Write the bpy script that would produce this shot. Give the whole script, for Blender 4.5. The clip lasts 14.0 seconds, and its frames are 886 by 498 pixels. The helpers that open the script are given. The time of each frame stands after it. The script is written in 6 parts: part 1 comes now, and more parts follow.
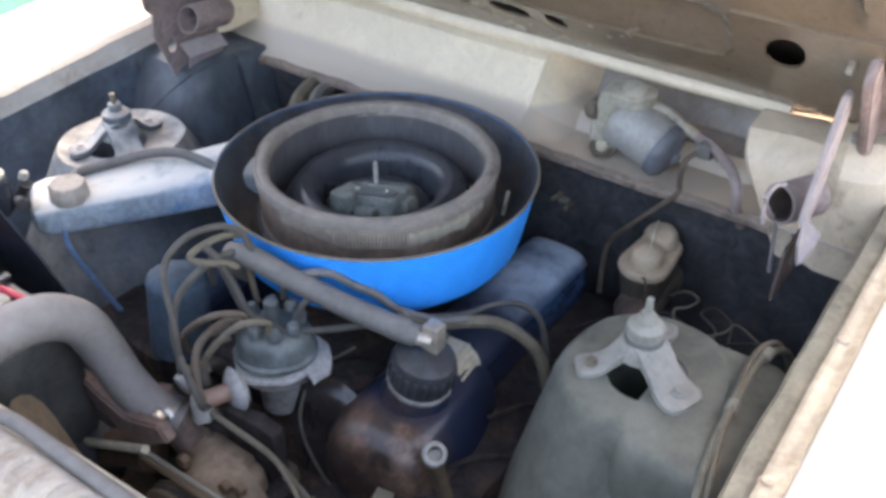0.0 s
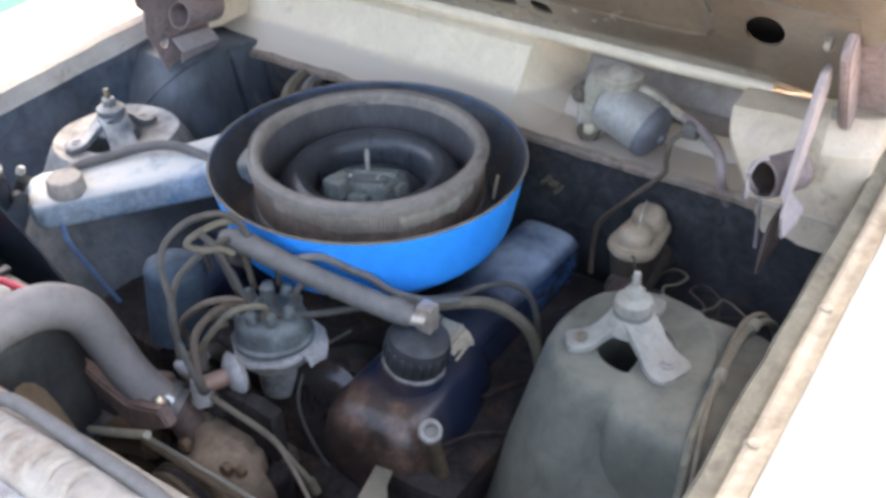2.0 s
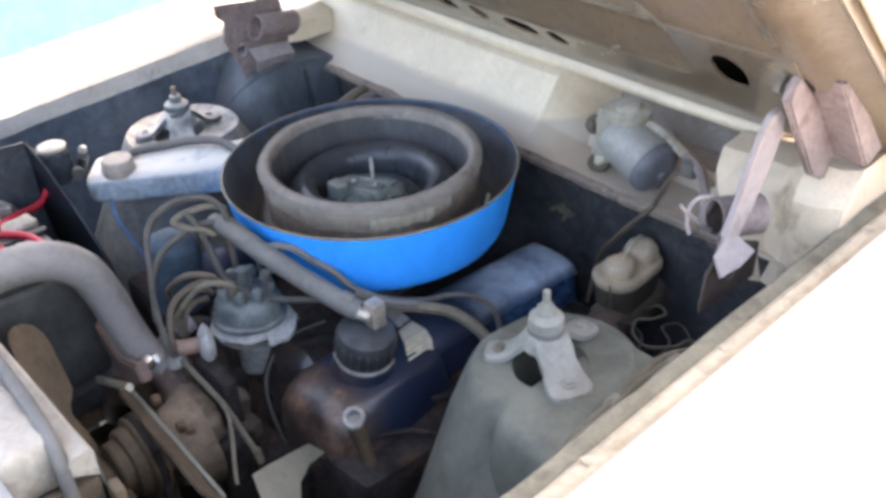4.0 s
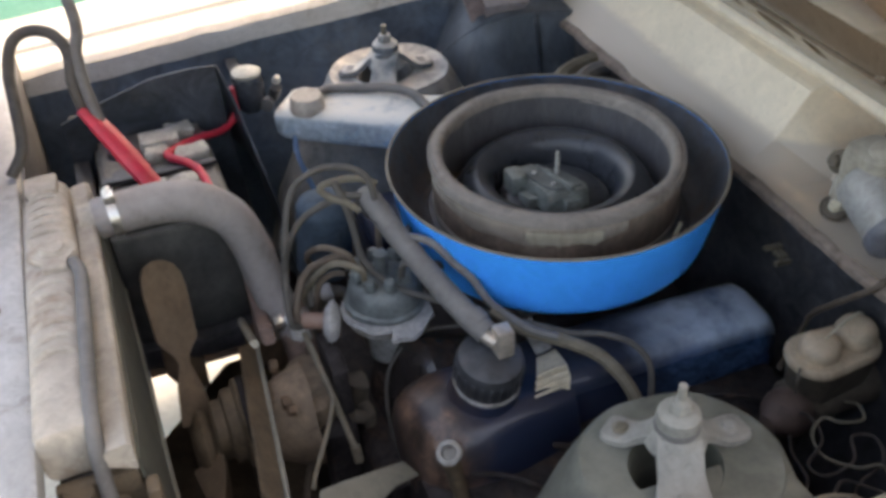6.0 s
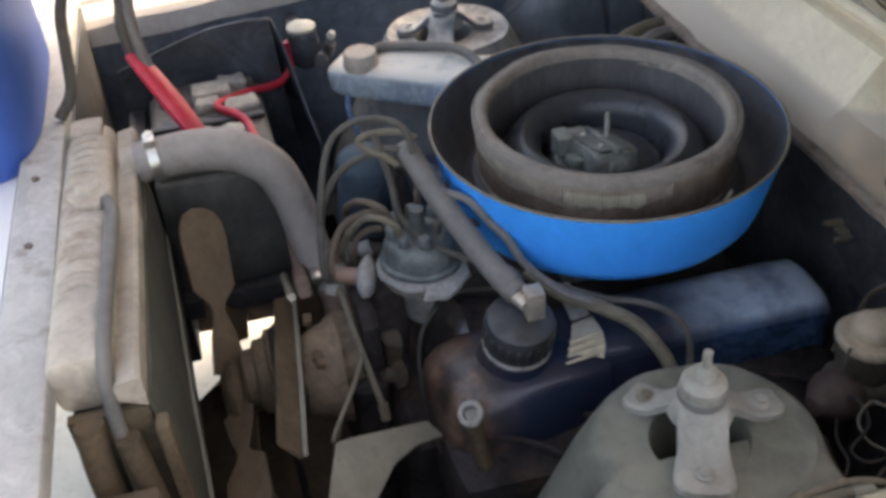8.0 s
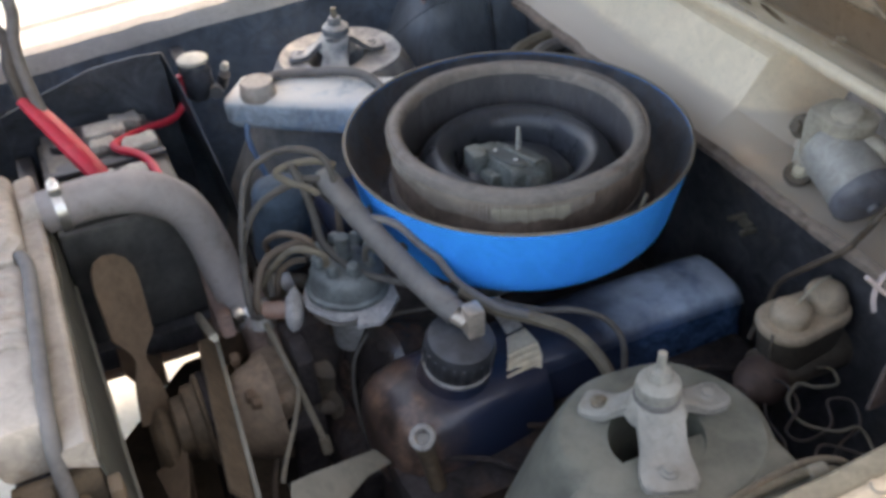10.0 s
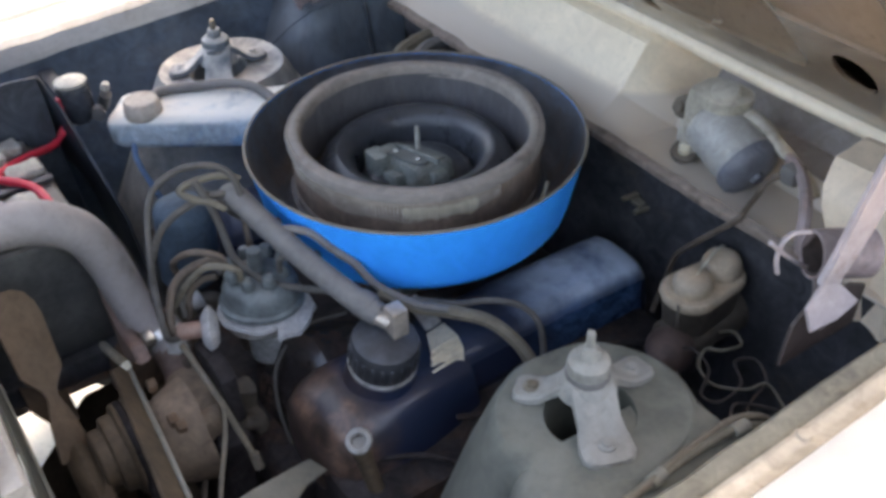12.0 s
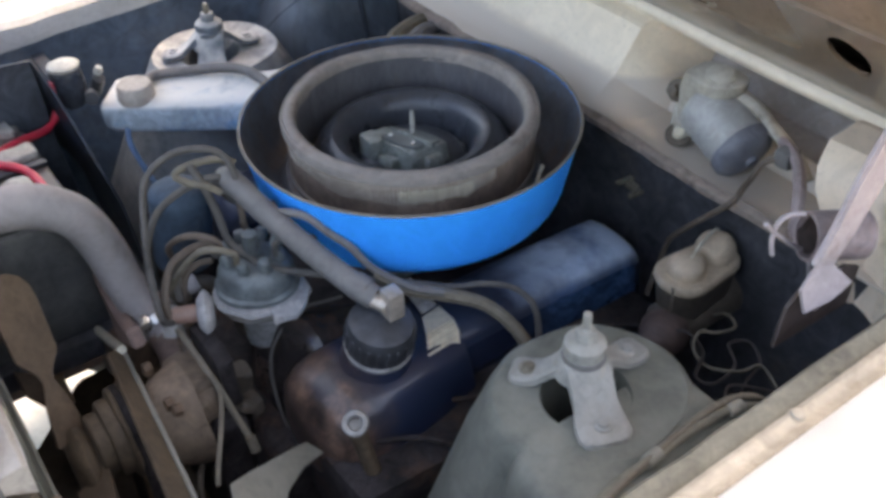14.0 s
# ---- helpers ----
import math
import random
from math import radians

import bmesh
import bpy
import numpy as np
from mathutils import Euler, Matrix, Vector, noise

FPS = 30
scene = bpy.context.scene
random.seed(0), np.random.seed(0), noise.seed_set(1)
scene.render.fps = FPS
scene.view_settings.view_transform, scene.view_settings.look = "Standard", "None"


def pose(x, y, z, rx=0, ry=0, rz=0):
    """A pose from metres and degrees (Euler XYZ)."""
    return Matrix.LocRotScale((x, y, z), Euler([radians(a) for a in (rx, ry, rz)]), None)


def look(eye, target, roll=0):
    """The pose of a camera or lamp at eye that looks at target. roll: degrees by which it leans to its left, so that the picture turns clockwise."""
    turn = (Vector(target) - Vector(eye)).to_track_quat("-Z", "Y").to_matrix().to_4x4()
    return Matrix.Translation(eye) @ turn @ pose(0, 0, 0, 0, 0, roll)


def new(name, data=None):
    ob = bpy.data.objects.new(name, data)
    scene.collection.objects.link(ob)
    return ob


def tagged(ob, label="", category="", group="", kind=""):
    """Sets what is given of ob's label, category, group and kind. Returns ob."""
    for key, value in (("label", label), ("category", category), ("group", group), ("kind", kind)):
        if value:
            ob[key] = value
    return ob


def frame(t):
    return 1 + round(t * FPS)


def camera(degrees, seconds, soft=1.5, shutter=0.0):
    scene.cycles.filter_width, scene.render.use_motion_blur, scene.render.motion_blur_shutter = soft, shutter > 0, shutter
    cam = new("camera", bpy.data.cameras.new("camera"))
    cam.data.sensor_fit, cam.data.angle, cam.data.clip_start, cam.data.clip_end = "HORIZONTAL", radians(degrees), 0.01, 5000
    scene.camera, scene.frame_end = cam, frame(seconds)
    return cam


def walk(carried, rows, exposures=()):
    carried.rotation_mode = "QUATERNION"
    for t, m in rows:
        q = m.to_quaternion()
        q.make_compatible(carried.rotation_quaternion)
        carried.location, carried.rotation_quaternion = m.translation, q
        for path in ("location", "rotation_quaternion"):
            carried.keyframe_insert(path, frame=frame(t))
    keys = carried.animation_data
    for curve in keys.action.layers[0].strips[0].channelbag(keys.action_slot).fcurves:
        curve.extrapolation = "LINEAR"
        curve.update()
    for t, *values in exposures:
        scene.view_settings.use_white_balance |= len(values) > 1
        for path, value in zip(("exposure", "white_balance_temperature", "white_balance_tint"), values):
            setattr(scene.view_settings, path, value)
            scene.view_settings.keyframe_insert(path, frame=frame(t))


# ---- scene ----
# ---- camera and walk ----
cam = camera(49.04, 14.0, soft=3.6)
ROWS = [
    (0.0, -0.8880, -0.7246, 0.6783, 54.43, -0.42, -55.01),
    (0.5, -0.8949, -0.7271, 0.6732, 54.65, -0.34, -55.16),
    (1.0, -0.8998, -0.7300, 0.6727, 54.56, -0.12, -55.34),
    (1.5, -0.9036, -0.7371, 0.6730, 54.47, 0.30, -55.58),
    (2.0, -0.9086, -0.7486, 0.6757, 54.32, 0.63, -55.90),
    (2.2, -0.9113, -0.7570, 0.6762, 54.38, 0.73, -56.04),
    (4.3, -0.7025, -1.0652, 0.6741, 57.00, 1.72, -39.50),
    (4.5, -0.6687, -1.0330, 0.6791, 56.54, 0.99, -38.51),
    (5.0, -0.6196, -0.9477, 0.6817, 55.67, -1.10, -35.32),
    (5.5, -0.5651, -0.9212, 0.6772, 54.00, -0.04, -28.16),
    (6.0, -0.4993, -0.9549, 0.6818, 52.19, 2.11, -21.13),
    (6.5, -0.4496, -0.9814, 0.6682, 51.57, 3.50, -16.51),
    (7.0, -0.4141, -0.9865, 0.6523, 51.29, 4.32, -14.32),
    (9.3, -0.4951, -0.9438, 0.6297, 52.18, 2.18, -20.81),
    (9.5, -0.5017, -0.9422, 0.6367, 52.07, 2.26, -22.15),
    (10.0, -0.5114, -0.9380, 0.6453, 52.01, 2.15, -24.85),
    (10.5, -0.5241, -0.9326, 0.6544, 51.96, 1.95, -27.68),
    (11.0, -0.5408, -0.9265, 0.6547, 52.25, 1.63, -30.56),
    (11.5, -0.5592, -0.9193, 0.6553, 52.14, 1.42, -33.08),
    (12.0, -0.5657, -0.9195, 0.6565, 51.68, 1.37, -34.30),
    (12.5, -0.5660, -0.9201, 0.6587, 51.18, 1.44, -34.73),
    (13.0, -0.5711, -0.9176, 0.6594, 50.92, 1.23, -34.87),
    (13.5, -0.5726, -0.9202, 0.6590, 50.84, 1.28, -34.90),
    (14.0, -0.5732, -0.9206, 0.6534, 50.97, 1.11, -34.78),
]
EXPOSURE = [(t, e, k, 14) for t, e, k in ((0.0, 3.12, 8000), (2.2, 3.16, 8000), (4.3, 3.22, 7950), (5.0, 3.06, 8000), (5.6, 2.74, 8600), (6.2, 2.52, 9100), (7.2, 2.49, 9100), (9.3, 2.60, 8900), (10.5, 2.73, 8350), (12.0, 2.82, 8000), (14.0, 2.83, 8000))]
walk(cam, [(t, pose(x, y, z, rx, ry, rz)) for t, x, y, z, rx, ry, rz in ROWS], EXPOSURE)

# ---- sky and sun ----
SUN_UP, SUN_TURN = 48.0, 14.0
world = bpy.data.worlds.new("sky")
scene.world = world
world.use_nodes = True
wt = world.node_tree
wt.nodes.clear()
sky = wt.nodes.new("ShaderNodeTexSky")
sky.sky_type, sky.sun_disc = "NISHITA", False
sky.sun_elevation, sky.sun_rotation = radians(SUN_UP), radians(90 - SUN_TURN)
sky.air_density, sky.dust_density = 1.0, 4.5
sky_bg = wt.nodes.new("ShaderNodeBackground")
sky_bg.inputs["Strength"].default_value = 0.15
sky_out = wt.nodes.new("ShaderNodeOutputWorld")
wt.links.new(sky.outputs["Color"], sky_bg.inputs["Color"])
wt.links.new(sky_bg.outputs["Background"], sky_out.inputs["Surface"])
sun_data = bpy.data.lights.new("sun", "SUN")
sun_data.energy, sun_data.angle, sun_data.color = 0.9, radians(45), (1.0, 0.95, 0.88)
sun = new("sun", sun_data)
s_dir = Vector((math.cos(radians(SUN_UP)) * math.cos(radians(SUN_TURN)), math.cos(radians(SUN_UP)) * math.sin(radians(SUN_TURN)), math.sin(radians(SUN_UP))))
sun.matrix_world = look(s_dir * 10, (0, 0, 0))


# ---- materials ----
def mat(name, base, rough=0.6, metal=0.0, vary=0.25, scale=18.0, dust=0.0, dust_col=(0.36, 0.32, 0.26), second=None, second_amt=0.0,
        second_scale=9.0, bump=0.15, grain=160.0, coat=0.0, stretch=(1, 1, 1), spec=0.5, axis_tint=None, specks=0.5, settle=-0.3):
    """Worn paint, metal or rubber: two scales of variation, patches of a second colour, and dust lying on the faces that look up."""
    m = bpy.data.materials.new(name)
    m.use_nodes = True
    nt = m.node_tree
    n, l = nt.nodes, nt.links
    bsdf = n["Principled BSDF"]
    co = n.new("ShaderNodeNewGeometry")
    mp = n.new("ShaderNodeMapping")
    mp.inputs["Scale"].default_value = stretch
    l.new(co.outputs["Position"], mp.inputs["Vector"])

    def noise_tex(sc, detail=5.0, rough_=0.6):
        t = n.new("ShaderNodeTexNoise")
        t.inputs["Scale"].default_value, t.inputs["Detail"].default_value, t.inputs["Roughness"].default_value = sc, detail, rough_
        l.new(mp.outputs["Vector"], t.inputs["Vector"])
        return t

    def ramp(src, lo, hi):
        r = n.new("ShaderNodeMapRange")
        r.inputs["From Min"].default_value, r.inputs["From Max"].default_value = lo, hi
        l.new(src, r.inputs["Value"])
        return r.outputs["Result"]

    def mix(fac, a, b):
        x = n.new("ShaderNodeMix")
        x.data_type = "RGBA"
        for sock, val in ((x.inputs["Factor"], fac), (x.inputs[6], a), (x.inputs[7], b)):
            if hasattr(val, "links"):
                l.new(val, sock)
            else:
                sock.default_value = val if isinstance(val, float) else (*val, 1.0)
        return x.outputs[2]

    big, fine = noise_tex(scale), noise_tex(grain, 3.0)
    dark = tuple(c * (1 - vary) for c in base)
    lite = tuple(min(1.0, c * (1 + vary)) for c in base)
    col = mix(ramp(big.outputs["Fac"], 0.3, 0.7), dark, lite)
    if second:
        pt = noise_tex(second_scale, 7.0, 0.65)
        edge = 0.72 - 0.42 * second_amt
        col = mix(ramp(pt.outputs["Fac"], edge - 0.05, edge + 0.07), col, second)
    if axis_tint:
        # another colour that grows along one axis: (axis, none at, full at, colour)
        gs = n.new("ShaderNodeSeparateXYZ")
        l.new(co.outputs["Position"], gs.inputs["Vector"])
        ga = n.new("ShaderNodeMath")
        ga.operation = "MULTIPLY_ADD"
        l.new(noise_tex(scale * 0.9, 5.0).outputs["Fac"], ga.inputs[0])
        ga.inputs[1].default_value = axis_tint[4]
        l.new(gs.outputs[axis_tint[0]], ga.inputs[2])
        tint_share = ramp(ga.outputs[0], axis_tint[1] + 0.5 * axis_tint[4], axis_tint[2] + 0.5 * axis_tint[4])
    # stains: a warped middle scale that darkens and lightens the coat unevenly
    warp = n.new("ShaderNodeTexNoise")
    warp.inputs["Scale"].default_value, warp.inputs["Detail"].default_value = scale * 2.6, 8.0
    warp.inputs["Roughness"].default_value, warp.inputs["Distortion"].default_value = 0.72, 1.4
    l.new(mp.outputs["Vector"], warp.inputs["Vector"])
    stain = n.new("ShaderNodeMapRange")
    stain.inputs["From Min"].default_value, stain.inputs["From Max"].default_value = 0.30, 0.70
    stain.inputs["To Min"].default_value, stain.inputs["To Max"].default_value = 1.0 - 1.5 * vary, 1.0 + 1.0 * vary
    l.new(warp.outputs["Fac"], stain.inputs["Value"])
    sm = n.new("ShaderNodeVectorMath")
    sm.operation = "SCALE"
    l.new(col, sm.inputs[0])
    l.new(stain.outputs["Result"], sm.inputs["Scale"])
    col = sm.outputs["Vector"]
    speck = mix(specks, col, tuple(c * 0.6 for c in base))
    col = mix(ramp(fine.outputs["Fac"], 0.56, 0.75), col, speck)
    rough_out = None
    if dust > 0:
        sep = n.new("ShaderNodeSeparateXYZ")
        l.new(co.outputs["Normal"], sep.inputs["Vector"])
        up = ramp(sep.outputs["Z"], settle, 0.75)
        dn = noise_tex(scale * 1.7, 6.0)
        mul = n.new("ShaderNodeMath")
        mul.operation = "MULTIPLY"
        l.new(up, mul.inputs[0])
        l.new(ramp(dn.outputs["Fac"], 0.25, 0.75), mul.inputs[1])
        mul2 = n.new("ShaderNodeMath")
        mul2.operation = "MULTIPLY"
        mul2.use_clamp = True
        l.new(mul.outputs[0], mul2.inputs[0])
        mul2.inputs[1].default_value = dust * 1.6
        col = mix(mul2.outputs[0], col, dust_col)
        r = n.new("ShaderNodeMapRange")
        r.inputs["To Min"].default_value, r.inputs["To Max"].default_value = rough, 0.9
        l.new(mul2.outputs[0], r.inputs["Value"])
        rough_out = r.outputs["Result"]
    if axis_tint:
        col = mix(tint_share, col, axis_tint[3])
    l.new(col, bsdf.inputs["Base Color"])
    bsdf.inputs["Specular IOR Level"].default_value = spec
    if rough_out:
        l.new(rough_out, bsdf.inputs["Roughness"])
    else:
        rr = n.new("ShaderNodeMapRange")
        rr.inputs["To Min"].default_value, rr.inputs["To Max"].default_value = max(0.05, rough - 0.12), min(1.0, rough + 0.12)
        l.new(big.outputs["Fac"], rr.inputs["Value"])
        l.new(rr.outputs["Result"], bsdf.inputs["Roughness"])
    bsdf.inputs["Metallic"].default_value = metal
    bsdf.inputs["Coat Weight"].default_value = coat
    if bump:
        add = n.new("ShaderNodeMath")
        add.operation = "ADD"
        l.new(big.outputs["Fac"], add.inputs[0])
        l.new(fine.outputs["Fac"], add.inputs[1])
        b = n.new("ShaderNodeBump")
        b.inputs["Strength"].default_value, b.inputs["Distance"].default_value = bump, 0.002
        l.new(add.outputs[0], b.inputs["Height"])
        l.new(b.outputs["Normal"], bsdf.inputs["Normal"])
    return m


